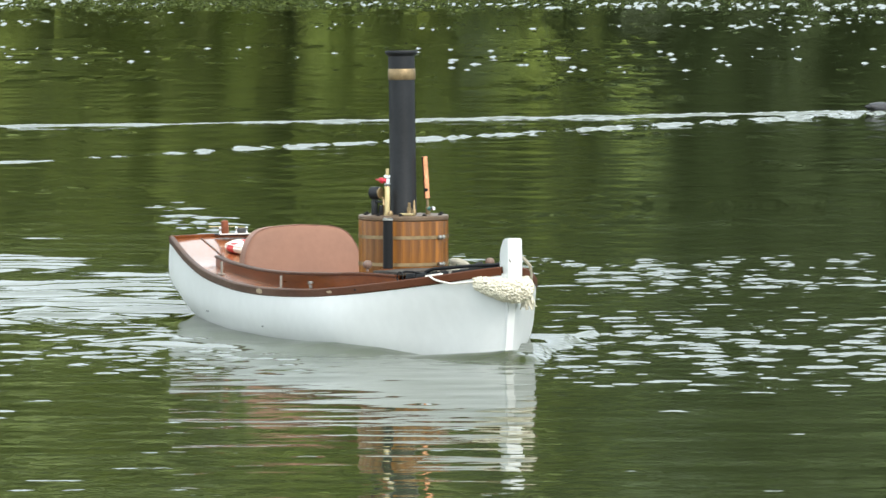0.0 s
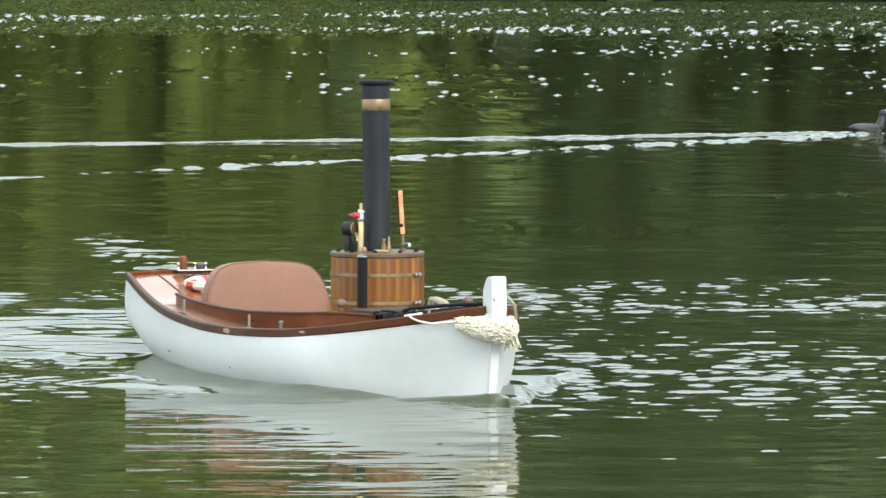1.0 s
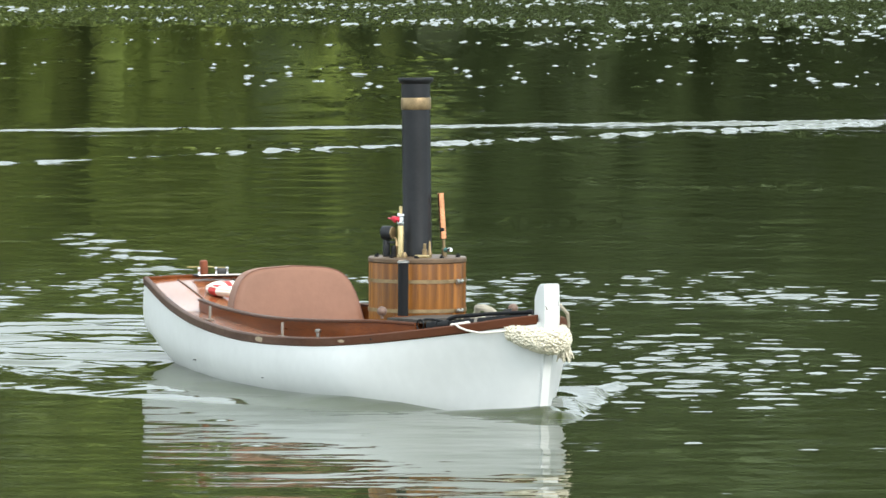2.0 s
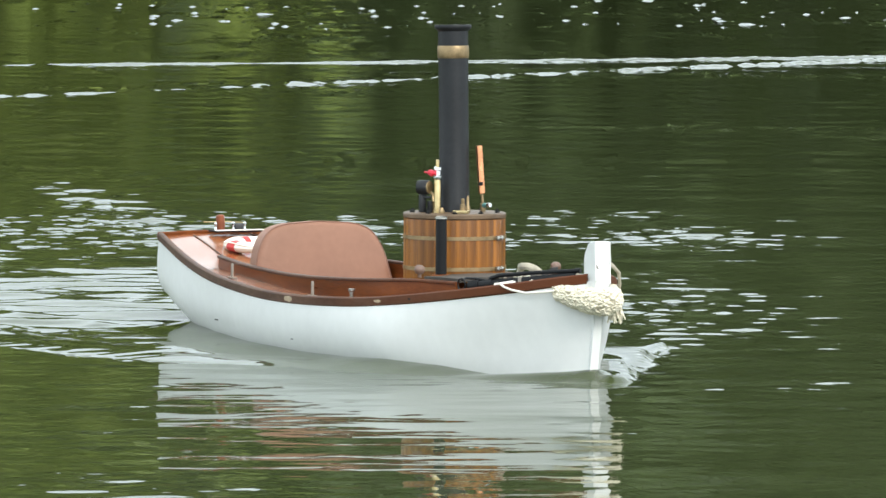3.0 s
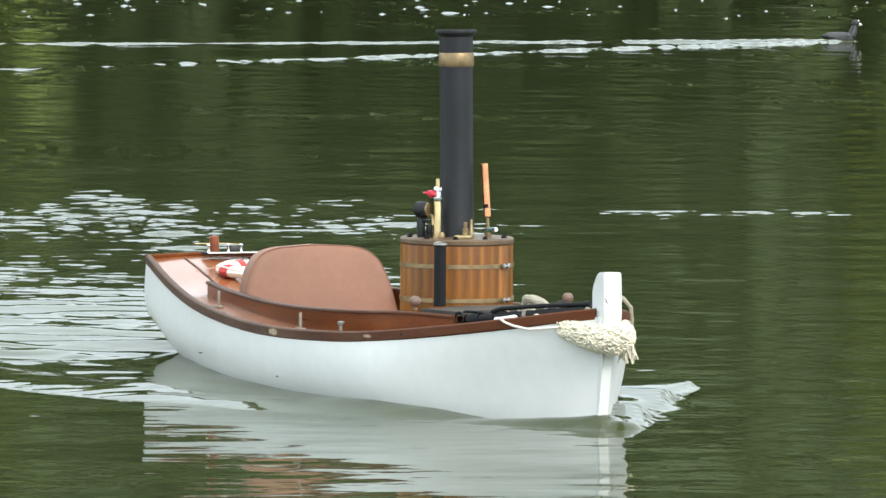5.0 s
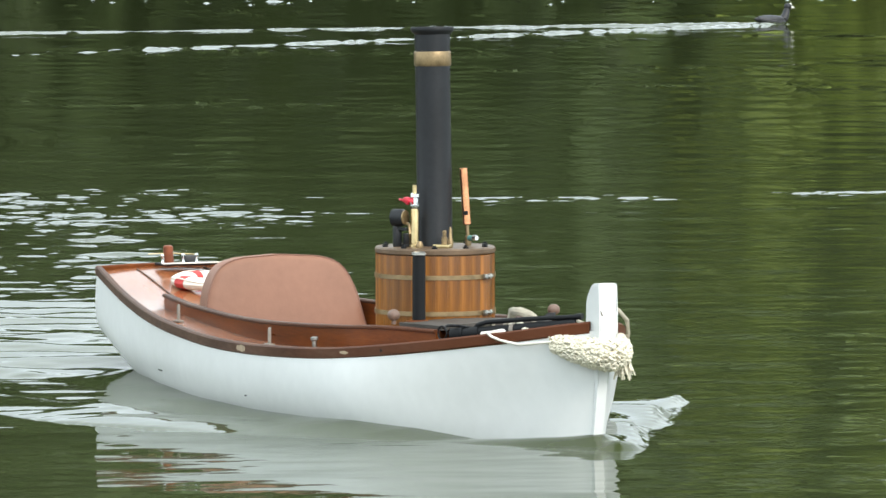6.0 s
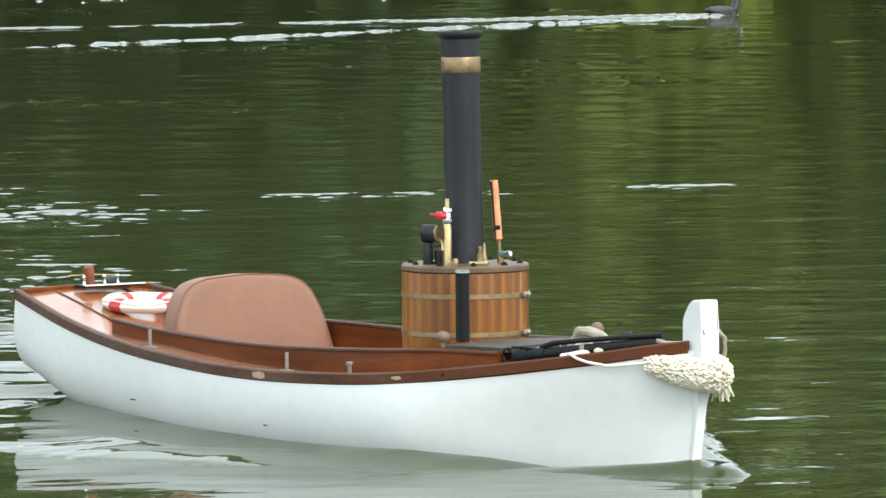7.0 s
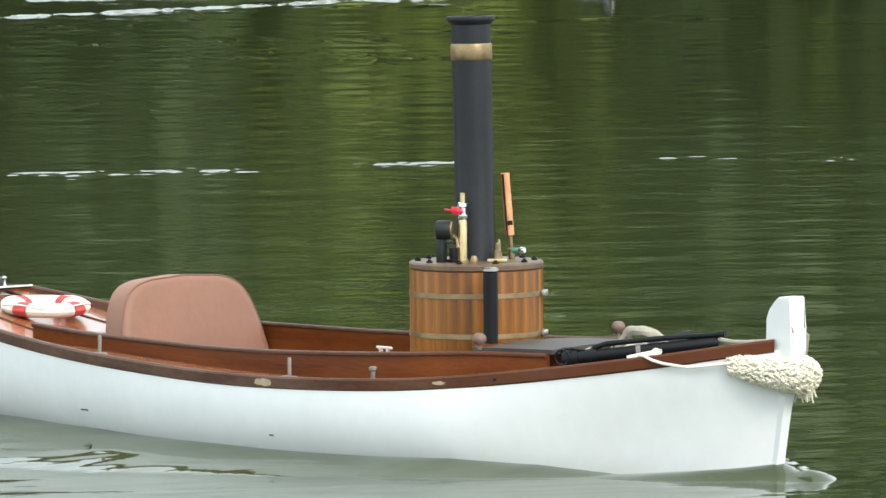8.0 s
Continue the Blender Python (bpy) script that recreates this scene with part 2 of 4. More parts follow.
def bar(path, w, h, bevel=0.0):
    """A rectangular bar swept along path, w wide (sideways) and h high, its top outer edge on the path."""
    bm = bmesh.new()
    pts, loops = [Vector(p) for p in path], []
    for i, p in enumerate(pts):
        d = (pts[min(len(pts) - 1, i + 1)] - pts[max(0, i - 1)])
        s = Vector((d.y, -d.x, 0)).normalized()
        c = bevel
        prof = [(0, -c), (0, -h + c), (-c, -h), (-w + c, -h), (-w, -h + c), (-w, -c), (-w + c, 0), (-c, 0)]
        loops.append([bm.verts.new(p + s * a + Vector((0, 0, b))) for a, b in prof])
    for a, b in zip(loops, loops[1:]):
        for k in range(8):
            bm.faces.new((a[k], a[(k + 1) % 8], b[(k + 1) % 8], b[k]))
    bm.faces.new(loops[0][::-1])
    bm.faces.new(loops[-1])
    return bm


def along(xs, ys, x):
    """A smooth curve through a short table of stations."""
    i = max(0, min(len(xs) - 2, next((k for k in range(len(xs) - 1) if x <= xs[k + 1]), len(xs) - 2)))
    h = xs[i + 1] - xs[i]

    def slope(k):
        a, b = max(0, k - 1), min(len(xs) - 1, k + 1)
        return (ys[b] - ys[a]) / (xs[b] - xs[a])
    t = (x - xs[i]) / h
    return ((2 * t ** 3 - 3 * t * t + 1) * ys[i] + (t ** 3 - 2 * t * t + t) * h * slope(i)
            + (-2 * t ** 3 + 3 * t * t) * ys[i + 1] + (t ** 3 - t * t) * h * slope(i + 1))


# ---- lines of the launch: half breadth, sheer, keel at stations from transom to stem ----
STATION = [-1.35, -1.05, -0.75, -0.45, -0.25, -0.05, 0.15, 0.35, 0.55, 0.65, 0.722]
BREADTH = [0.154, 0.213, 0.269, 0.308, 0.317, 0.309, 0.278, 0.218, 0.127, 0.072, 0.0125]
SHEER = [0.196, 0.158, 0.136, 0.125, 0.122, 0.126, 0.136, 0.156, 0.183, 0.200, 0.212]
KEEL = [0.012, -0.065, -0.10, -0.11, -0.11, -0.11, -0.11, -0.11, -0.11, -0.11, -0.11]
X0, X1 = -1.35, 0.722


def breadth(x): return along(STATION, BREADTH, x)
def sheer(x): return along(STATION, SHEER, x)
def keel(x): return along(STATION, KEEL, x)


RAIL_H, RAIL_W = 0.022, 0.014
COAM_X = [-0.985, -0.75, -0.45, -0.2, 0.05, 0.17, 0.32]
COAM_Y = [0.153, 0.190, 0.222, 0.232, 0.215, 0.185, 0.138]
COAM_Z = [0.158, 0.153, 0.151, 0.156, 0.166, 0.172, 0.172]


def coam(x): return along(COAM_X, COAM_Y, x), along(COAM_X, COAM_Z, x)


def deck_z(x, y):
    b = max(0.02, breadth(x))
    drop = 0.010 + 0.014 * math.exp(-((x + 1.02) / 0.20) ** 2)
    return sheer(x) - drop + 0.008 * (1 - min(1, abs(y) / b) ** 2)


def hull_row(x, n=22, inset=0.0):
    top, k, g = sheer(x) - 0.014, keel(x), max(0.012, breadth(x) - inset)
    f = max(0.0, (x - 0.1) / 0.62)
    power, bulge = 3.0 + 1.5 * f + 2.2 * max(0.0, (-0.9 - x) / 0.45), 0.03 + 0.13 * f * (1 - 0.6 * f)
    half = []
    for i in range(n + 1):
        q = math.sin(0.5 * math.pi * i / n)
        y = g * math.sqrt(max(0, 1 - q ** power)) * (1 + bulge * math.sin(math.pi * q))
        y *= 1 - 0.27 * max(0.0, min(1.0, (x - 0.20) / 0.42)) * math.sin(0.5 * math.pi * min(1.0, q * 1.9)) ** 1.3
        half.append((max(y, 0.006) if q < 0.98 else y, top + (k + inset - top) * q))
    def rake(z): return x - 0.030 * max(0.0, (x - 0.2) / 0.51) * max(0.0, min(1.0, (0.19 - z) / 0.19))
    return [(rake(z), -y, z) for y, z in half] + [(rake(z), y, z) for y, z in half[-2::-1]]


def build_launch():
    boat = thing("steam_launch", "white model steam launch with mahogany trim and a tall black funnel", "model boat")
    xs = [X0 + (X1 - X0) * i / 64 for i in range(65)]
    bm = sheet([hull_row(x) for x in xs], 0.008)
    hull = part("hull", bm, WHITE, boat, "smooth white-painted hull")
    # transom board, raked and rounded
    bm = bmesh.new()
    ring = hull_row(X0)
    front = [bm.verts.new((X0 - 0.004, y, z)) for _, y, z in ring]
    back = [bm.verts.new((X0 + 0.016, y * 0.96, z)) for _, y, z in ring]
    bm.faces.new(front), bm.faces.new(back[::-1])
    for i in range(len(ring)):
        j = (i + 1) % len(ring)
        bm.faces.new((front[i], front[j], back[j], back[i]))
    part("transom", bm, WHITE, boat, smooth=False)
    # stem post with its chamfered head
    bm = bmesh.new()
    prof = [(0.650, -0.11), (0.690, -0.06), (0.701, 0.0), (0.719, 0.10), (0.734, 0.17), (0.743, 0.195), (0.7455, 0.205), (0.7445, 0.222), (0.741, 0.230), (0.742, 0.283), (0.713, 0.282), (0.709, 0.272), (0.699, 0.267),
            (0.692, 0.258), (0.690, 0.245), (0.690, 0.16), (0.655, 0.10), (0.640, 0.0)]
    for s in (-1, 1):
        [bm.verts.new((x, s * (0.0185 if z > 0.15 else 0.0095), z)) for x, z in prof]
    bm.verts.ensure_lookup_table()
    n = len(prof)
    bm.faces.new(bm.verts[:n]), bm.faces.new(bm.verts[n:][::-1])
    for i in range(n):
        j = (i + 1) % n
        bm.faces.new((bm.verts[i], bm.verts[j], bm.verts[n + j], bm.verts[n + i]))
    bmesh.ops.bevel(bm, geom=bm.edges[:], offset=0.0025, segments=2, affect="EDGES")
    part("stem_post", bm, WHITE, boat, "white-painted stem post with worn edges")
    bm = box((0.004, 0.0035, 0.020), (0.7415, -0.012, 0.226), 0.001, pose(0, 0, 0, 28, 0, 0))
    part("stem_gouge", bm, STUB, boat, "dark gouge in the paint")
    # rails
    for s in (-1, 1):
        path = [(x, s * (breadth(x) + 0.003), sheer(x) + 0.003 * fade(x, 0.1, 0.6)) for x in [X0 - 0.006 + (0.718 - X0) * i / 80 for i in range(81)]]
        if s > 0:
            path = path[::-1]
        part("rail", bar(path, RAIL_W, RAIL_H, 0.003), RAILWOOD, boat, "mahogany rubbing rail, varnished forward and worn aft")
    path = [(X0 - 0.008, y, sheer(X0) + 0.004 * (1 - (y / 0.155) ** 2)) for y in [0.156 - 0.312 * i / 12 for i in range(13)]]
    part("transom_cap", bar(path, 0.014, 0.018, 0.003), MAHOGANY, boat)
    # decks: foredeck and aft deck whole, side decks outside the coaming
    def deck(name, x0, x1, inner, mat, label):
        for side in ((-1, 1) if inner else (0,)):
            rows = []
            for i in range(41):
                x = x0 + (x1 - x0) * i / 40
                b = breadth(x) - 0.005
                ys = [side * (coam(x)[0] + (b - coam(x)[0]) * j / 4) for j in range(5)] if inner else [-b + 2 * b * j / 16 for j in range(17)]
                rows.append([(x, y, deck_z(x, y)) for y in ys])
            part(name, sheet(rows, 0.006), mat, boat, label)
    deck("aft_deck", X0 + 0.006, -0.80, False, DECKWOOD, "glossy varnished aft deck")
    deck("side_deck", -0.80, 0.31, True, DECKWOOD, "varnished side deck")
    deck("foredeck", 0.27, 0.69, False, DARKGREY, "dark grey foredeck")
    for y in (-0.075, 0.075):
        path = [(-1.33 + 0.33 * i / 19, y * (1 + 0.3 * i / 19)) for i in range(20)]
        part("deck_seam", bar([(x, v, deck_z(x, v) + 0.0022) for x, v in path], 0.0028, 0.004), RAILWOOD, boat)
    # cockpit coaming, both sides, and its aft bulkhead
    for s in (-1, 1):
        path = [(x, s * coam(x)[0], coam(x)[1]) for x in [-0.985 + 1.295 * i / 60 for i in range(61)]]
        path = path if s < 0 else path[::-1]
        c = part("coaming", bar(path, 0.010, 0.062, 0.002), MAHOGANY, boat, "mahogany cockpit coaming")
        cap = [(x, s * (coam(x)[0] + 0.004), coam(x)[1] + 0.003) for x in [-0.985 + 1.295 * i / 60 for i in range(61)]]
        part("coaming_cap", bar(cap if s < 0 else cap[::-1], 0.016, 0.007, 0.002), RAILWOOD, c, "worn top edge")
    rows = [[(x, y, 0.06) for y in (-coam(x)[0] + 0.008, 0, coam(x)[0] - 0.008)] for x in [-0.80 + 1.10 * i / 20 for i in range(21)]]
    part("cockpit_sole", sheet(rows, 0.006), MAHOGANY, boat)
    rows = [[(x, y, 0.180 + 0.03 * (x - 0.12) - 0.25 * y * y) for y in [-0.130 + 0.26 * j / 10 for j in range(11)]] for x in [0.122 + 0.19 * i / 8 for i in range(9)]]
    part("fore_hatch", sheet(rows, 0.008), HATCH, boat, "dark grey weathered hatch cover")
    part("fore_bulkhead", box((0.010, 0.25, 0.100), (0.27, 0, 0.120), 0.002), MAHOGANY, boat)
    part("aft_bulkhead", box((0.010, 0.36, 0.09), (-0.80, 0, 0.10), 0.002), MAHOGANY, boat)
    return boat


def build_boiler(boat):
    boiler = part("boiler", lathe([(0.106, 0.06), (0.106, 0.304)], seg=48), LID, boat, "boiler lagged with oiled timber staves")
    count = 30
    proto = None
    for i in range(count):
        a = 2 * math.pi * (i + 0.5) / count
        if proto is None:
            w = 2 * math.pi * 0.1125 / count
            bm = box((0.007, w * 1.005, 0.232), (0.1095, 0, 0.180), 0.0004)
            st = part("stave", bm, STAVE, boiler, m=pose(0, 0, 0, 0, 0, math.degrees(a)))
            proto = st.data
        else:
            st = new("stave", proto)
            st.parent, st.matrix_basis = boiler, pose(0, 0, 0, 0, 0, math.degrees(a))
    part("top_ring", lathe([(0.1125, 0.297), (0.1145, 0.299), (0.1145, 0.306), (0.112, 0.309), (0.08, 0.3095), (0.03, 0.310)], seg=56), LID, boiler, "dull timber lid ring")
    for z in (0.2555, 0.1875, 0.12):
        bm = bmesh.new()
        for i in range(56):
            a0, a1 = 2 * math.pi * i / 56, 2 * math.pi * (i + 1) / 56
            q = [bm.verts.new((0.1150 * math.cos(a), 0.1150 * math.sin(a), z + h)) for a in (a0, a1) for h in (-0.0042, 0.0042)]
            bm.faces.new((q[0], q[2], q[3], q[1]))
        bmesh.ops.remove_doubles(bm, verts=bm.verts, dist=1e-5)
        bmesh.ops.recalc_face_normals(bm, faces=bm.faces)
        bmesh.ops.solidify(bm, geom=bm.faces[:], thickness=0.0012)
        part("band", bm, AGED, boiler, "thin brass band")
        t = pose(0, 0, 0, 0, 0, 32)
        bm = box((0.008, 0.006, 0.010), t @ Vector((0.119, 0.006, z)), 0.001, t)
        box((0.008, 0.006, 0.010), t @ Vector((0.119, -0.008, z)), 0.001, t, bm)
        lathe([(0.0022, -0.014), (0.0022, 0.014)], t @ Vector((0.120, 0, z)), t @ pose(0, 0, 0, 90), 10, bm)
        part("clasp", bm, STEEL, boiler, "dull steel screw clasp")
    bolt = None
    for i in range(10):
        a = 2 * math.pi * (i + 0.3) / 10
        m = pose(0.099 * math.cos(a), 0.099 * math.sin(a), 0.3095)
        if bolt is None:
            bolt = part("bolt", lathe([(0.0055, -0.001), (0.0055, 0.003), (0.003, 0.0035), (0.003, 0.006)], seg=6), RUBBER, boiler, smooth=False, m=m)
        else:
            o = new("bolt", bolt.data)
            o.parent, o.matrix_basis = boiler, m
    # black standpipe beside the boiler
    pipe = part("standpipe", lathe([(0.0122, 0.176), (0.0122, 0.300), (0.0135, 0.301), (0.0135, 0.306)], (0.128, -0.092, 0)), RUBBER, boat, "black standpipe")
    part("flange", lathe([(0.024, 0.172), (0.024, 0.178), (0.015, 0.180)], (0.128, -0.092, 0)), MAHOGANY, pipe)
    part("cap", lathe([(0.0138, 0.302), (0.0138, 0.3055), (0.009, 0.308)], (0.128, -0.092, 0)), STEEL, pipe)
    # funnel
    lean = Matrix.Translation((0, 0, 0.306)) @ pose(0, 0, 0, 0.5, -0.8, 0)
    bm = lathe([(0.0345, 0.0), (0.0335, 0.004), (0.0332, 0.30), (0.0338, 0.395), (0.0335, 0.404), (0.0405, 0.410), (0.0415, 0.4145), (0.0405, 0.418),
                (0.036, 0.418), (0.031, 0.410), (0.030, 0.34)], seg=48)
    bmesh.ops.transform(bm, matrix=lean, verts=bm.verts)
    funnel = part("funnel", bm, BLACK, boat, "tall matt black funnel")
    bm = lathe([(0.0340, 0.344), (0.0352, 0.346), (0.0352, 0.370), (0.0340, 0.372)], seg=48)
    bmesh.ops.transform(bm, matrix=lean, verts=bm.verts)
    part("funnel_band", bm, AGED, funnel, "dull brass band")
    # whistle
    w = Matrix.Translation((0.031, 0.055, 0.31)) @ pose(0, 0, 0, 2.5, -3.5, 0)
    bm = lathe([(0.0070, 0.040), (0.0078, 0.041), (0.0078, 0.146), (0.0066, 0.147), (0.0066, 0.140)], seg=24)
    bmesh.ops.transform(bm, matrix=w, verts=bm.verts)
    whistle = part("whistle", bm, COPPER, boat, "copper steam whistle")
    bm = box((0.004, 0.009, 0.008), (0.0060, -0.0040, 0.062), 0.001, pose(0, 0, 0, 0, 0, -35))
    bmesh.ops.transform(bm, matrix=w, verts=bm.verts)
    part("whistle_mouth", bm, RUBBER, whistle)
    bm = lathe([(0.0035, 0.018), (0.0035, 0.041)], seg=12)
    lathe([(0.006, 0.0), (0.006, 0.018), (0.004, 0.020)], seg=12, bm=bm)
    bmesh.ops.transform(bm, matrix=w, verts=bm.verts)
    part("whistle_pipe", bm, AGED, whistle)
    bm = lathe([(0.005, 0.0), (0.0055, 0.008), (0.004, 0.016)], (0, 0, 0.014), pose(0, 0, 0, 0, 90, 15), 12)
    bmesh.ops.transform(bm, matrix=w, verts=bm.verts)
    part("whistle_cock", bm, TEAL, whistle, "verdigris green cock")
    bm = lathe([(0.0048, 0.016), (0.0055, 0.020), (0.0045, 0.026)], (0, 0, 0.014), pose(0, 0, 0, 0, 90, 15), 12)
    bmesh.ops.transform(bm, matrix=w, verts=bm.verts)
    part("cock_nut", bm, CHROME, whistle)
    # steam valve
    v = Matrix.Translation((0.021, -0.052, 0.308))
    valve = part("steam_valve", lathe([(0.010, 0), (0.010, 0.006), (0.0078, 0.008), (0.0075, 0.070), (0.0066, 0.074)], v.translation, seg=20), BRASS, boat, "brass steam valve column")
    bm = lathe([(0.0055, 0.072), (0.0085, 0.076), (0.0085, 0.082), (0.0065, 0.084), (0.0065, 0.094), (0.0085, 0.096), (0.0085, 0.102), (0.005, 0.104)], v.translation, seg=8)
    part("valve_body", bm, CHROME, valve, "bright valve body")
    part("nipple", lathe([(0.0042, 0.103), (0.0042, 0.118), (0.003, 0.119)], v.translation, seg=14), BRASS, valve)
    bm = lathe([(0.004, 0.0), (0.0075, 0.006), (0.0075, 0.010), (0.004, 0.012)], v.translation + Vector((-0.002, -0.006, 0.089)), pose(0, 0, 0, 90, 0, 0), 16)
    box((0.036, 0.004, 0.0036), v.translation + Vector((-0.004, -0.0165, 0.0895)), 0.0012, pose(0, 0, 0, 0, 5, 20), bm)
    box((0.012, 0.005, 0.011), v.translation + Vector((-0.003, -0.0165, 0.0905)), 0.002, pose(0, 0, 0, 0, 5, 20), bm)
    part("valve_handle", bm, RED, valve, "red butterfly handle")
    # pressure gauge on its bracket
    g = Vector((0.004, -0.070, 0.0))
    gauge = part("pressure_gauge", lathe([(0.012, -0.015), (0.0160, -0.013), (0.0160, 0.008), (0.0135, 0.012)], g + Vector((-0.004, -0.004, 0.365)), pose(0, 0, 0, 0, 90, 35), 28), BLACK, boat, "round black pressure gauge")
    bm = box((0.014, 0.014, 0.040), g + Vector((-0.010, -0.006, 0.329)), 0.002)
    box((0.024, 0.010, 0.005), g + Vector((0.0, 0.0, 0.343)), 0.001, pose(0, 0, 0, 0, 0, 35), bm)
    part("bracket", bm, BLACK, gauge)
    bm = box((0.010, 0.010, 0.026), g + Vector((0.008, 0.004, 0.322)), 0.0015)
    box((0.016, 0.012, 0.006), g + Vector((0.006, 0.004, 0.312)), 0.001, None, bm)
    part("lower_fitting", bm, RUBBER, gauge)
    part("dial_rim", lathe([(0.0105, 0.010), (0.0140, 0.0115), (0.0140, 0.014), (0.0105, 0.0145)], g + Vector((-0.004, -0.004, 0.365)), pose(0, 0, 0, 0, 90, 35), 28), AGED, gauge, "dull brass rim")
    bm = tube([g + Vector((0.012, 0.010, 0.310)), g + Vector((0.014, 0.010, 0.335)), g + Vector((0.010, 0.010, 0.350)), g + Vector((0.002, 0.006, 0.356))], 0.0030, 8)
    part("syphon_pipe", bm, AGED, gauge)
    # small fittings on the lid
    bm = box((0.034, 0.016, 0.007), (0.068, -0.016, 0.3125), 0.0015, pose(0, 0, 0, 0, 0, 40))
    seatp = part("plug_flange", bm, BRASS, boat, "small brass flange")
    part("filler_plug", lathe([(0.006, 0.316), (0.006, 0.328), (0.0035, 0.330), (0.004, 0.340), (0.002, 0.342)], (0.060, -0.008, 0), seg=10), AGED, seatp)
    part("safety_valve", lathe([(0.0055, 0.309), (0.0055, 0.322), (0.0035, 0.325), (0.003, 0.342), (0.001, 0.347)], (0.043, 0.012, 0), seg=12), AGED, boat)
    part("lid_stud", lathe([(0.006, 0.309), (0.007, 0.315), (0.004, 0.322)], (0.052, -0.056, 0), seg=10), AGED, boat)
    return boiler


def build_seat(boat):
    """An upright upholstered seat back set athwart the cockpit."""
    bm = bmesh.new()
    half = []
    n = 40
    for i in range(n + 1):
        a = math.pi * i / n
        c, s = math.cos(a), math.sin(a)
        y = 0.176 * math.copysign(abs(c) ** 0.24, c)
        z = 0.100 + 0.150 * abs(s) ** 0.31
        y *= 1.0 - 0.20 * ((z - 0.100) / 0.147) ** 1.3
        z -= 0.017 * (y / 0.15) ** 2 * ((z - 0.100) / 0.149) ** 2
        half.append((y, z))
    layers = [(0.0, 0.90), (0.003, 0.965), (0.009, 1.0), (0.048, 1.0), (0.056, 0.985), (0.061, 0.94), (0.063, 0.80)]
    loops = []
    for d, k in layers:
        loops.append([bm.verts.new((-0.735 + 0.028 - d - 0.22 * (z - 0.1), y * k, 0.08 + (z - 0.08) * (1 - (1 - k) * 0.55))) for y, z in half])
    for a, b in zip(loops, loops[1:]):
        for i in range(n):
            bm.faces.new((a[i], a[i + 1], b[i + 1], b[i]))
        bm.faces.new((a[n], a[0], b[0], b[n]))
    bm.faces.new(loops[0]), bm.faces.new(loops[-1][::-1])
    seat = part("seat_back", bm, LEATHER, boat, "rounded tan upholstered seat back")
    for d in (0.009,):
        pts = [(-0.735 + 0.028 - d - 0.22 * (z - 0.1), y * 1.003, z + 0.0005) for y, z in half]
        part("piping", tube(pts, 0.0018, 6), PIPING, seat)
    return seat


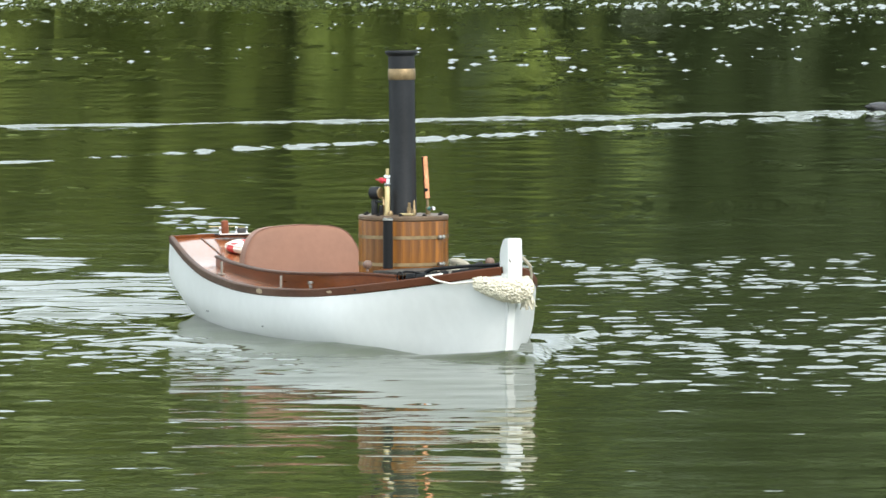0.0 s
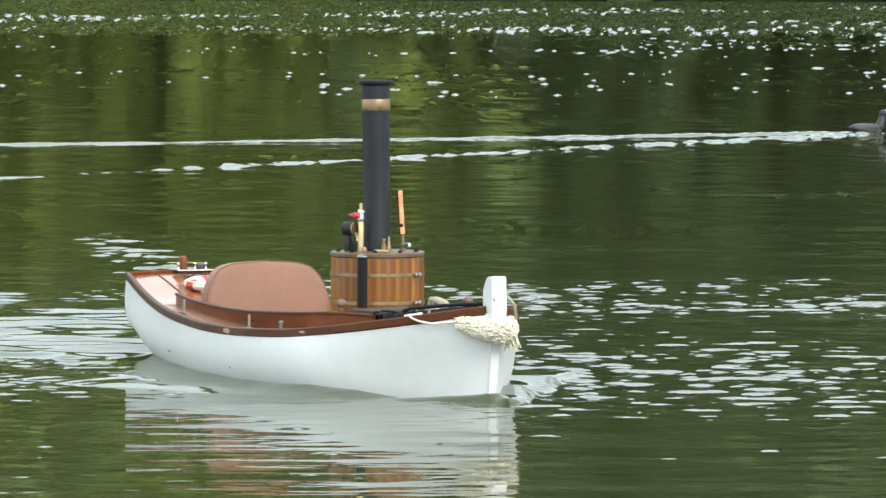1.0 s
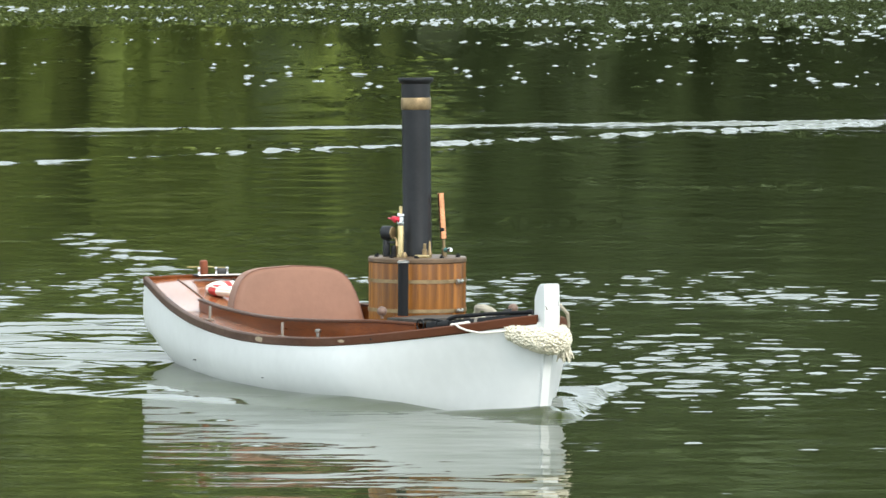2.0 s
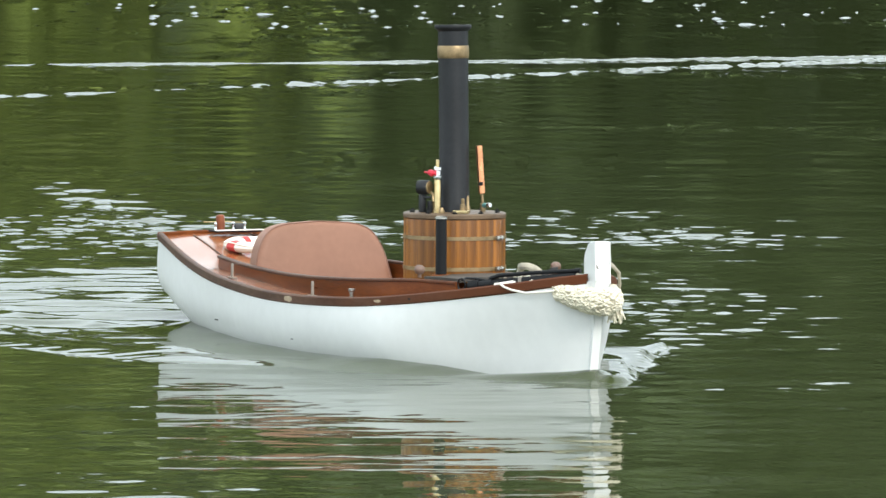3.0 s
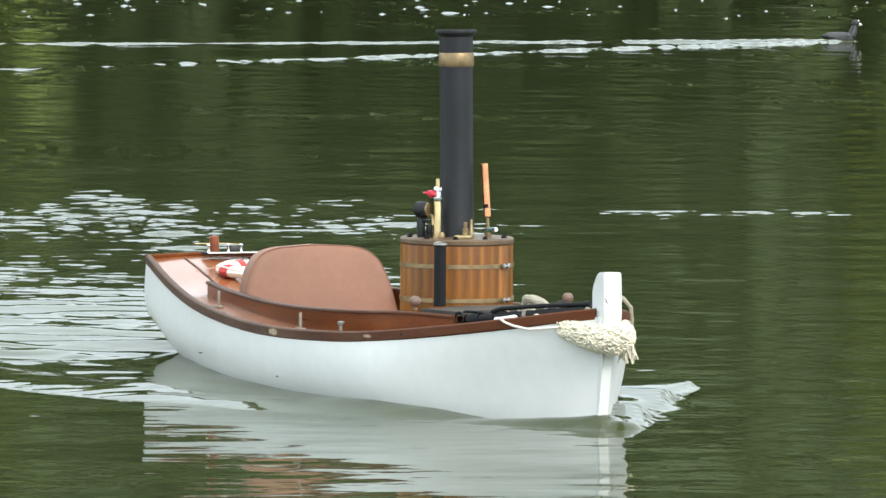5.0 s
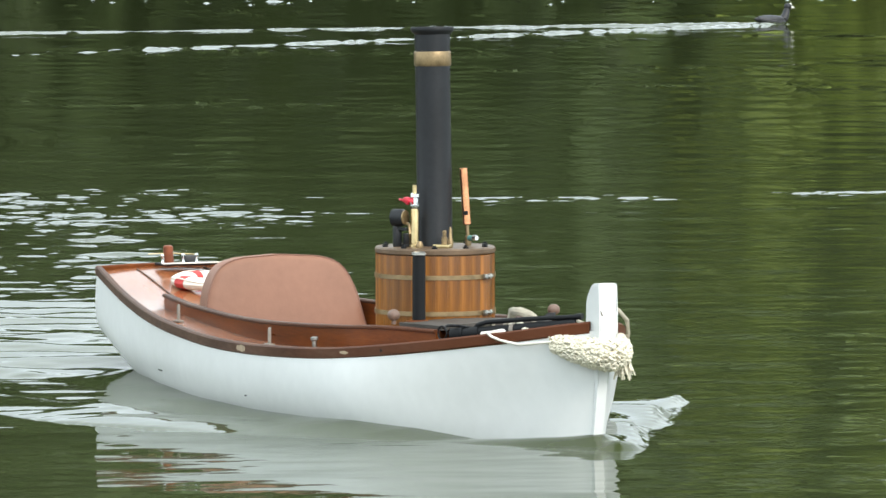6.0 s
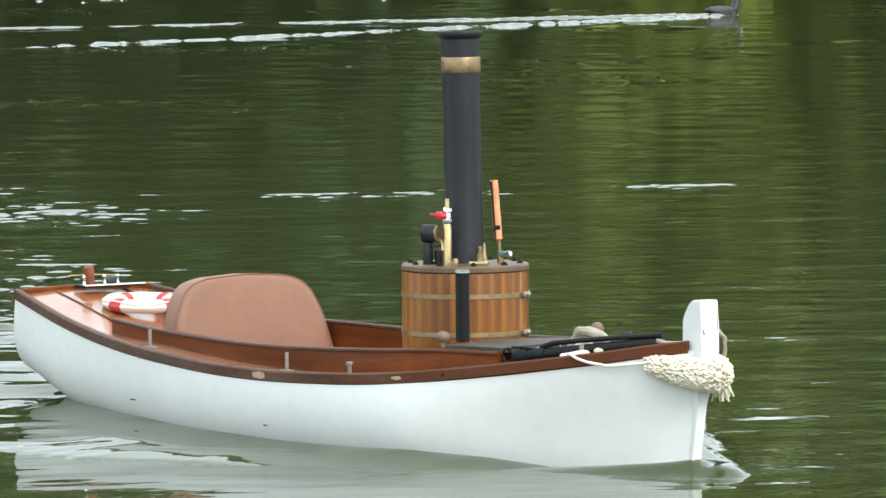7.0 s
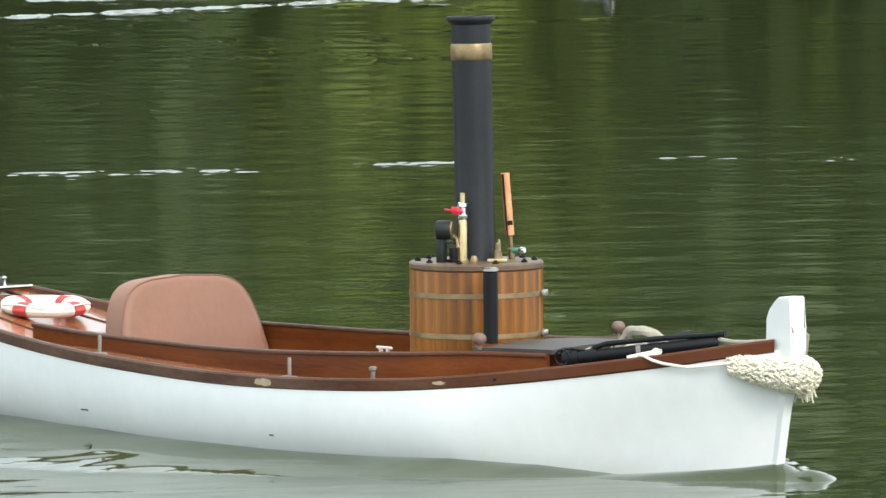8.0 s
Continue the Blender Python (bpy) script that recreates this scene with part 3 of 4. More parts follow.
def build_fittings(boat):
    for s in (-1, 1):
        k = part("knob", lathe([(0.004, -0.016), (0.004, -0.008), (0.0075, -0.0075), (0.0110, -0.003), (0.0118, 0.0015), (0.0105, 0.007), (0.006, 0.011), (0.002, 0.012)], (0.175, s * 0.165, 0.193), seg=24),
                 KNOB, boat, "turned wooden ball knob")
    for x, y in ((-0.706, -0.236), (-0.186, -0.262), (-0.706, 0.236), (-0.186, 0.262)):
        z = deck_z(x, y)
        b = part("stanchion_foot", box((0.030, 0.012, 0.004), (x, y, z + 0.002), 0.001), STUB, boat)
        if y < 0:
            part("stanchion", lathe([(0.0034, 0), (0.0034, 0.033), (0.0026, 0.035)], (x, y, z), seg=12), STUB, b, "pale worn stanchion stub")
    for s in (-1, 1):
        x, y = 0.014, s * 0.256
        z = deck_z(x, y)
        bm = lathe([(0.007, 0), (0.007, 0.003), (0.0045, 0.006), (0.0045, 0.017), (0.0075, 0.019), (0.0075, 0.024), (0.004, 0.025)], (x, y, z), seg=16)
        part("bollard", bm, AGEDSTEEL, boat, "small dull steel bollard")
    # small white cleat on a block in the cockpit
    block = part("cleat_block", box((0.060, 0.030, 0.064), (-0.334, 0.10, 0.093), 0.003), MAHOGANY, boat)
    bm = box((0.038, 0.007, 0.005), (-0.334, 0.10, 0.136), 0.002)
    for x in (-0.343, -0.325):
        box((0.006, 0.006, 0.011), (x, 0.10, 0.1305), 0.001, None, bm)
    part("cleat", bm, CANVAS_WHITE, block, "small white cleat")
    # worn bare patch and a small brass plate on the rail
    rng = random.Random(8)
    for x, w, h, mat, nm in ((-0.190, 0.052, 0.013, BARE, "bare_patch"), (0.188, 0.028, 0.007, BARE, "bare_patch"), (0.29, 0.008, 0.006, RUBBER, "rail_screw")):
        a = math.atan2(-(breadth(x + 0.01) - breadth(x - 0.01)), 0.02)
        m = Matrix.Translation((x, -breadth(x) - 0.0036, sheer(x) - 0.0105)) @ Matrix.Rotation(a, 4, "Z")
        bm = bmesh.new()
        outline = [(0.5 * w * math.cos(k * 0.2618) * rng.uniform(0.7, 1.05), 0.5 * h * math.sin(k * 0.2618) * rng.uniform(0.75, 1.1)) for k in range(24)]
        f = [bm.verts.new(m @ Vector((u, 0.0, v))) for u, v in outline]
        g = [bm.verts.new(m @ Vector((u, 0.0025, v))) for u, v in outline]
        bm.faces.new(f), bm.faces.new(g[::-1])
        for k in range(24):
            bm.faces.new((f[k], f[(k + 1) % 24], g[(k + 1) % 24], g[k]))
        part(nm, bm, mat, boat, smooth=False)
    # scratches on the planking
    for x, z, L in ((-0.172, 0.023, 0.010), (-0.700, 0.031, 0.018)):
        g = max(abs(p[1]) for p in hull_row(x) if abs(p[2] - z) < 0.02)
        part("hull_scratch", box((L, 0.002, 0.0022), (x, -g - 0.0002, z), 0.0004), RUBBER, boat)
    # steering gear at the stern: black plate, wooden post, rods and a servo
    z = sheer(-1.31) + 0.006
    plate = part("steering_plate", box((0.045, 0.135, 0.005), (-1.312, 0.035, z + 0.002), 0.001), RUBBER, boat, "black steering gear plate")
    part("plate_edge", box((0.003, 0.137, 0.003), (-1.2885, 0.035, z + 0.0045), 0.0006), CANVAS_WHITE, plate, "pale plate edge")
    part("wood_post", lathe([(0.010, 0), (0.0105, 0.030), (0.0100, 0.038), (0.007, 0.041)], (-1.314, -0.008, z), pose(0, 0, 0, 4, 0, 0), 16), POST, plate, "varnished wooden post")
    for y in (-0.026, 0.020, 0.050):
        bm = lathe([(0.0045, 0), (0.003, 0.005), (0.003, 0.013), (0.0048, 0.016), (0.002, 0.02)], (-1.305, y, z + 0.004), seg=10)
        part("screw_eye", bm, CHROME, plate)
    part("push_rod", tube([(-1.314, -0.055, z + 0.024), (-1.314, 0.005, z + 0.024), (-1.313, 0.05, z + 0.021)], 0.0011, 6), BRASS, plate)
    part("servo", box((0.020, 0.024, 0.014), (-1.315, 0.038, z + 0.012), 0.002), DARKGREY, plate, "dark grey servo")


def build_life_ring():
    ring = thing("life_ring", "white canvas life ring with red bands lying on the aft deck", "life ring")
    R, r = 0.060, 0.0225
    for k in range(8):
        red = k % 2 == 0
        span = (0.36, 1.21)[not red]
        mid = math.pi / 4 * k
        pts = [(R * math.cos(mid + span * (i / 12 - 0.5)), R * math.sin(mid + span * (i / 12 - 0.5)), 0) for i in range(13)]
        bm = tube(pts, r * (1.05 if red else 1.0), 14)
        bmesh.ops.transform(bm, matrix=Matrix.Diagonal((1, 1, 0.58, 1)), verts=bm.verts)
        part("red_band" if red else "ring_section", bm, CANVAS_RED if red else CANVAS_WHITE, ring, "red canvas band" if red else "")
    pts = [((R + 0.021) * math.cos(2 * math.pi * i / 48), (R + 0.021) * math.sin(2 * math.pi * i / 48), 0.008 + 0.003 * math.cos(8 * math.pi * i / 48)) for i in range(48)]
    part("grab_line", tube(pts, 0.0016, 6, closed=True), CANVAS_WHITE, ring)
    return ring, pose(-1.150, 0.018, deck_z(-1.150, 0.018) + 0.0150, 2, 3, 12)


def build_fender():
    """A thick plaited cotton fender slung round the stem."""
    fender = thing("bow_fender", "thick cream plaited cotton rope fender slung round the bow", "fender")

    def centre(u):
        x = 0.752 - 0.102 * abs(u) ** 1.7
        return Vector((x, 0.060 * u, 0.155 + 0.017 * u * u))

    def thick(u): return 0.0255 * (1 - 0.40 * abs(u) ** 2.4)
    core = tube([centre(-1 + 2 * i / 40) for i in range(41)], lambda t: thick(2 * t - 1) * 0.86, 16)
    part("core", core, COTTON, fender)
    rng = random.Random(4)
    bm = bmesh.new()
    # plaited strands: short fat loops laid slantwise in rows round the core
    for i in range(64):
        u = -1 + 2 * (i + 0.5) / 64
        p, q = centre(u), centre(u + 0.01)
        d = (q - p).normalized()
        s = d.cross(Vector((0, 0, 1))).normalized()
        w = s.cross(d)
        for k in range(20):
            a = 2 * math.pi * (k + 0.5 * (i % 2)) / 20 + rng.uniform(-0.16, 0.16)
            e = s * math.cos(a) + w * math.sin(a)
            f = e.cross(d)
            r = thick(u)
            c = p + e * r * 0.90 + d * rng.uniform(-0.0012, 0.0012)
            sg = (1 if i % 2 else -1) * rng.uniform(0.5, 1.3)
            up = rng.uniform(0.04, 0.20)
            pts = [c + d * (-0.0045) + f * sg * (-0.0028), c + e * r * up + d * (-0.0012), c + e * r * up * rng.uniform(0.7, 1.3) + d * 0.0016 + f * sg * 0.0020, c + d * 0.005 + f * sg * 0.0036]
            tube(pts, lambda t: 0.0027 * (1 - 0.5 * abs(2 * t - 1) ** 3) * rng.uniform(0.8, 1.2), 5, bm)
    tagged(part("plait", bm, COTTON, fender), kind="stuff")
    bm = bmesh.new()
    for base, k in ((centre(-1), 22), (centre(0.52) + Vector((0.0, 0.012, -0.016)), 44)):
        for j in range(k):
            o = Vector((rng.uniform(-0.011, 0.011), rng.uniform(-0.011, 0.011), 0))
            v = Vector((rng.uniform(-0.01, 0.01), rng.uniform(-0.012, 0.012), -0.034 * rng.uniform(0.5, 1.1) if k == 44 else rng.uniform(-0.008, 0.022)))
            tube([base + o, base + o + v * 0.5, base + o + v + Vector((rng.uniform(-.003, .003), 0, 0))], 0.0015, 5, bm)
    tagged(part("frayed_end", bm, COTTON, fender), kind="stuff")
    return fender, Matrix.Identity(4)


def build_bow_gear():
    gear = []
    pump = thing("bilge_pump", "black tubular hand pump stowed on the foredeck", "hand pump")
    A, B = Vector((0.322, -0.106, 0.166)), Vector((0.522, 0.046, 0.194))

    def on(t, up=0.0): return A + (B - A) * t + Vector((0, 0, up))
    body = part("barrel", tube([on(0), on(0.35), on(0.98), on(1.0)], lambda t: 0.0105 if t < 0.9 else 0.008, 14), RUBBER, pump, "black pump barrel")
    part("collar", tube([on(-0.03), on(0.07)], 0.0130, 14), RUBBER, body)
    part("collar", tube([on(0.13), on(0.20)], 0.0125, 14), RUBBER, body)
    part("strap", tube([on(0.46), on(0.49)], 0.0118, 14), STUB, body, "pale strap")
    rod = part("push_rod", tube([on(0.15, 0.006), on(0.18, 0.014), on(0.26, 0.018), on(0.62, 0.017), on(1.02, 0.013)], 0.0046, 10), RUBBER, pump, "thin black rod")
    part("rod_tip", tube([on(0.99, 0.0133), on(1.04, 0.013)], 0.0062, 12), RUBBER, rod)
    bm = bmesh.new()
    q = [on(0.66, 0.010), on(0.82, 0.012), on(0.82, 0.025), on(0.76, 0.025)]
    for d in (-0.002, 0.002):
        [bm.verts.new(v + Vector((d, -d, 0))) for v in q]
    bm.verts.ensure_lookup_table()
    bm.faces.new(bm.verts[:4]), bm.faces.new(bm.verts[4:][::-1])
    for i in range(4):
        j = (i + 1) % 4
        bm.faces.new((bm.verts[i], bm.verts[j], bm.verts[4 + j], bm.verts[4 + i]))
    part("fin", bm, DARKGREY, pump, smooth=False)
    part("handle", tube([on(0.12, 0.010), on(0.02, 0.016), (0.330, -0.126, 0.184), (0.345, -0.142, 0.181)], 0.0026, 8), RUBBER, pump, "bent wire handle")
    ring = [(0.350 + 0.0125 * math.cos(a), -0.146 + 0.003 * math.cos(a), 0.172 + 0.0125 * math.sin(a)) for a in [2 * math.pi * i / 20 for i in range(20)]]
    part("wire_ring", tube(ring, 0.0018, 8, closed=True), RUBBER, pump)
    gear.append((pump, Matrix.Identity(4)))
    coil = thing("rope_coil", "small coil of weathered hemp rope on the foredeck", "rope")
    pts = [(0.398 + 0.042 * math.cos(a), -0.012 + 0.010 * math.cos(a) + 0.008 * math.sin(3 * a), 0.178 + 0.034 * math.sin(a)) for a in [math.pi * i / 14 for i in range(15)]]
    part("coil", tube(pts, 0.0080, 8, wobble=0.4), HEMP, coil)
    pts = [(0.400 + 0.040 * math.cos(a), 0.012 + 0.020 * math.sin(a), 0.173 + 0.004 * math.sin(2 * a)) for a in [2 * math.pi * i / 24 for i in range(24)]]
    part("turn", tube(pts, 0.0066, 8, closed=True, wobble=0.4), HEMP, coil)
    part("strand", tube([(0.365, -0.035, 0.170), (0.385, -0.024, 0.182), (0.41, -0.018, 0.187), (0.435, -0.022, 0.181), (0.455, -0.026, 0.178)], 0.0070, 8, wobble=0.5), COTTON, coil, "pale cotton strand")
    part("end", tube([(0.335, -0.075, 0.176), (0.350, -0.062, 0.184), (0.372, -0.052, 0.187)], 0.0050, 8, wobble=0.4), HEMP, coil)
    gear.append((coil, Matrix.Identity(4)))
    line = thing("mooring_line", "thin white mooring line led over the rail", "rope")

    def rim(x, out, up): return (x, -(breadth(x) + out), sheer(x) + up)
    part("line", tube([rim(0.495, -0.03, 0.003), rim(0.512, -0.014, 0.0055), rim(0.528, 0.001, 0.0045), rim(0.545, 0.0075, -0.004), rim(0.562, 0.0075, -0.012), rim(0.58, 0.007, -0.018),
                      rim(0.60, 0.007, -0.024), rim(0.64, 0.008, -0.026), rim(0.66, 0.010, -0.027)], 0.0025, 8, wobble=0.2), CANVAS_WHITE, line)
    part("loop", tube([rim(0.480, -0.035, 0.003), rim(0.495, -0.043, 0.006), rim(0.515, -0.042, 0.007), rim(0.532, -0.030, 0.005), rim(0.52, -0.018, 0.005), rim(0.495, -0.02, 0.004)], 0.0044, 8, wobble=0.3), CANVAS_WHITE, line)
    part("tail", tube([(0.515, 0.048, 0.199), (0.56, 0.040, 0.197), (0.60, 0.030, 0.199), (0.66, 0.015, 0.205)], 0.0042, 8, wobble=0.3), HEMP, line)
    part("sling", tube([(0.700, 0.019, 0.238), (0.712, 0.034, 0.232), (0.716, 0.050, 0.214), (0.706, 0.058, 0.190), (0.700, 0.058, 0.172)], 0.0042, 8, wobble=0.3), HEMP, line, "weathered sling round the stem")
    gear.append((line, Matrix.Identity(4)))
    return gear


def build_duck():
    """A dark waterbird afloat, bill to +x."""
    duck = thing("waterbird", "slate-grey waterbird with a white bill swimming on the pond", "waterbird")
    bm = bmesh.new()
    loops = []
    for i in range(15):
        t = i / 14
        x = -0.15 + 0.25 * t
        r = 0.055 * math.sin(math.pi * min(1, 0.04 + t * 0.97)) ** 0.6
        zc = 0.018 + 0.022 * (1 - t) ** 3
        loops.append([bm.verts.new((x, r * 1.05 * math.cos(2 * math.pi * k / 16), zc + r * 0.72 * math.sin(2 * math.pi * k / 16))) for k in range(16)])
    for a, b in zip(loops, loops[1:]):
        for k in range(16):
            bm.faces.new((a[k], a[(k + 1) % 16], b[(k + 1) % 16], b[k]))
    bm.faces.new(loops[0][::-1]), bm.faces.new(loops[-1])
    part("body", bm, FEATHER, duck)
    part("neck", tube([(0.075, 0, 0.03), (0.10, 0, 0.06), (0.108, 0, 0.09), (0.112, 0, 0.11)], lambda t: 0.030 * (1 - 0.45 * t), 14), FEATHER_BLACK, duck)
    head = part("head", lathe([(0.006, -0.028), (0.020, -0.018), (0.024, 0.0), (0.020, 0.016), (0.008, 0.026)], (0.118, 0, 0.115), pose(0, 0, 0, 0, 85, 0), 16), FEATHER_BLACK, duck, "black head")
    part("bill", lathe([(0.013, 0.0), (0.012, 0.010), (0.008, 0.026), (0.002, 0.040)], (0.138, 0, 0.112), pose(0, 0, 0, 0, 100, 0), 12), BILL, head, "white bill")
    part("shield", lathe([(0.004, 0), (0.010, 0.003), (0.009, 0.012), (0.003, 0.018)], (0.136, 0, 0.122), pose(0, 0, 0, 0, 30, 0), 10), BILL, head)
    for s in (-1, 1):
        bm = lathe([(0.004, -0.085), (0.024, -0.05), (0.032, 0.0), (0.024, 0.045), (0.006, 0.07)], (-0.02, s * 0.034, 0.036), pose(0, 0, 0, 0, 92, 0), 14)
        bmesh.ops.scale(bm, vec=(1, 0.8, 0.8), verts=bm.verts, space=Matrix.Translation((0.02, -s * 0.034, -0.036)))
        part("wing", bm, FEATHER, duck)
    part("tail", lathe([(0.012, 0), (0.016, 0.02), (0.004, 0.05)], (-0.135, 0, 0.03), pose(0, 0, 0, 0, -80, 0), 10), FEATHER_BLACK, duck)
    return duck


# ---- water and its wakes ----
def lattice(x, y, seed):
    """Smooth random field in -1..1, about one feature a unit, over arrays."""
    xi, yi = np.floor(x), np.floor(y)
    fx, fy = x - xi, y - yi
    fx, fy = fx * fx * fx * (fx * (fx * 6 - 15) + 10), fy * fy * fy * (fy * (fy * 6 - 15) + 10)

    def grad(i, j, dx, dy):
        h = np.sin(i * 127.1 + j * 311.7 + seed * 74.7) * 43758.5453
        a = (h - np.floor(h)) * 2 * np.pi
        return np.cos(a) * dx + np.sin(a) * dy
    ux, uy = x - xi, y - yi
    n00, n10 = grad(xi, yi, ux, uy), grad(xi + 1, yi, ux - 1, uy)
    n01, n11 = grad(xi, yi + 1, ux, uy - 1), grad(xi + 1, yi + 1, ux - 1, uy - 1)
    return 1.5 * ((n00 * (1 - fx) + n10 * fx) * (1 - fy) + (n01 * (1 - fx) + n11 * fx) * fy)


def ease(v, a, b):
    t = np.clip((v - a) / (b - a), 0, 1)
    return t * t * (3 - 2 * t)


def spread(a, b, step, grow, end):
    """Even steps from a to b, then growing ones out to end."""
    out = list(np.arange(a, b, step))
    while (out[-1] < end) if end > a else False:
        step *= grow
        out.append(out[-1] + step)
    return out


def field_thing(name, xs, ys, height, mat):
    """A height field as one mesh."""
    X, Y = np.meshgrid(np.array(xs), np.array(ys))
    Z = height(X, Y)
    ny, nx = X.shape
    idx = np.arange(nx * ny).reshape(ny, nx)
    q = np.stack([idx[:-1, :-1], idx[:-1, 1:], idx[1:, 1:], idx[1:, :-1]], -1).reshape(-1, 4)
    me = bpy.data.meshes.new(name)
    me.vertices.add(nx * ny)
    me.vertices.foreach_set("co", np.stack([X, Y, Z], -1).ravel())
    me.loops.add(len(q) * 4)
    me.loops.foreach_set("vertex_index", q.ravel())
    me.polygons.add(len(q))
    me.polygons.foreach_set("loop_start", np.arange(len(q)) * 4)
    me.polygons.foreach_set("use_smooth", np.ones(len(q), bool))
    me.update(calc_edges=True)
    me.materials.append(mat)
    return new(name, me)


def pond(x, y):
    """The pond's surface: slow undulation, ripples, and steep wavelets where the breeze touches it."""
    near = 1 - ease(y, 60, 100)
    h = 0.0026 * lattice(x * 1.5, y * 2.4, 1) + 0.0011 * lattice(x * 4.3, y * 7.5, 2) + 0.00036 * lattice(x * 8, y * 19, 3)
    calm = 1 - 0.85 * ease(x - 0.07 * (y - 10), 0.8, 1.7) * (1 - ease(y, 19.6, 26))
    gust = ease(lattice(x * 0.5, y * 0.42, 4) + 0.3 * lattice(x * 1.7, y * 1.1, 5), 0.0, 0.55) * (0.45 + 0.55 * ease(y, 13.5, 16))
    line = 1.15 * np.exp(-((y - 18.8) / 1.25) ** 2) * ease(x, -1.3, -0.3) * (1 - ease(x, 1.6, 2.5)) * (0.45 + 0.55 * ease(lattice(x * 1.1, y * 0.8, 61), -0.35, 0.3))
    thin = np.exp(-((y - 19.4 - 0.25 * lattice(x * 0.6, y * 0, 6)) / 0.19) ** 2) * ease(x, 1.5, 2.0) * ease(lattice(x * 2.1, y * 0.8, 62), -0.3, 0.2)
    side = np.exp(-((y - 15.6) / 1.6) ** 2) * ease(x, 0.0, 0.4) * (1 - ease(x, 1.2, 1.9))
    mask = np.maximum(np.maximum(gust * calm, line), np.maximum(side, thin))
    size = 1 / (1 + 1.6 * ease(y, 20, 45))
    # wavelets with a plain leaning face and a sharp brow
    w = np.clip((lattice(x * 10.0 * size, y * 10.5 * size, 7) + 0.45 * lattice(x * 19 * size, y * 22 * size, 8) - 0.12) / 0.50, 0, 1)
    h += near * mask * w * 0.0050 / size
    few = np.clip((lattice(x * 13.0 * size, y * 10.0 * size, 9) - 0.56) / 0.30, 0, 1)
    return h + near * few * 0.0026 / size * (0.1 + 0.9 * calm) * (0.5 + 0.5 * ease(y, 10.5, 13.5))


def build_water():
    xs = spread(-1.9, 5.6, 0.019, 1.16, 420)
    xs = [-1.9 - (v + 1.9) * 1.0 for v in spread(-1.9 + 0.04, -1.8, 0.04, 1.16, 420)][::-1] + xs
    ys = spread(9.2, 20.0, 0.0125, 1.0095, 60)
    ys = [9.2 - (v - 9.2) for v in spread(9.25, 9.4, 0.08, 1.25, 80)][::-1] + ys
    ys = ys + [ys[-1] + 3 * 1.1 ** k * (k + 1) for k in range(16)]
    tagged(field_thing("water", xs, ys, pond, WATER), "dark green rippled pond water", "water", kind="structure")


def build_ruffle():
    """Breeze-ruffled water far out: small steep facets over the calm sheet."""
    def height(x, y):
        start = ease(y, 58, 84)
        band = ease(lattice(x * 0.11, y * 0.07, 41) + 0.5 * lattice(x * 0.4, y * 0.16, 42), -0.45, 0.5)
        w = lattice(x * 7.0, y * 4.2, 43) + 0.5 * lattice(x * 11.0, y * 5.0, 44)
        far = ease(y, 74, 86)
        w = w * (1 - far) + far * (lattice(x * 5.0, y * 2.6, 45) + 0.5 * lattice(x * 8.0, y * 3.1, 46))
        f = ease(w, 0.52 - 0.40 * start, 0.98 - 0.30 * start) * np.maximum(0.25 + 0.75 * band, 0.8 * start) * ease(y, 41, 47) * (1 - ease(y, 136, 146))
        return -0.008 + (0.020 + 0.020 * far) * f
    xs = [-8 + 0.058 * i for i in range(370)]
    ys = [41 + 0.08 * i for i in range(475)] + [79 + 0.14 * i for i in range(470)]
    return tagged(field_thing("ruffled_water", xs, ys, height, WATER), "patches of breeze-ruffled water far out on the pond", "water", kind="stuff")


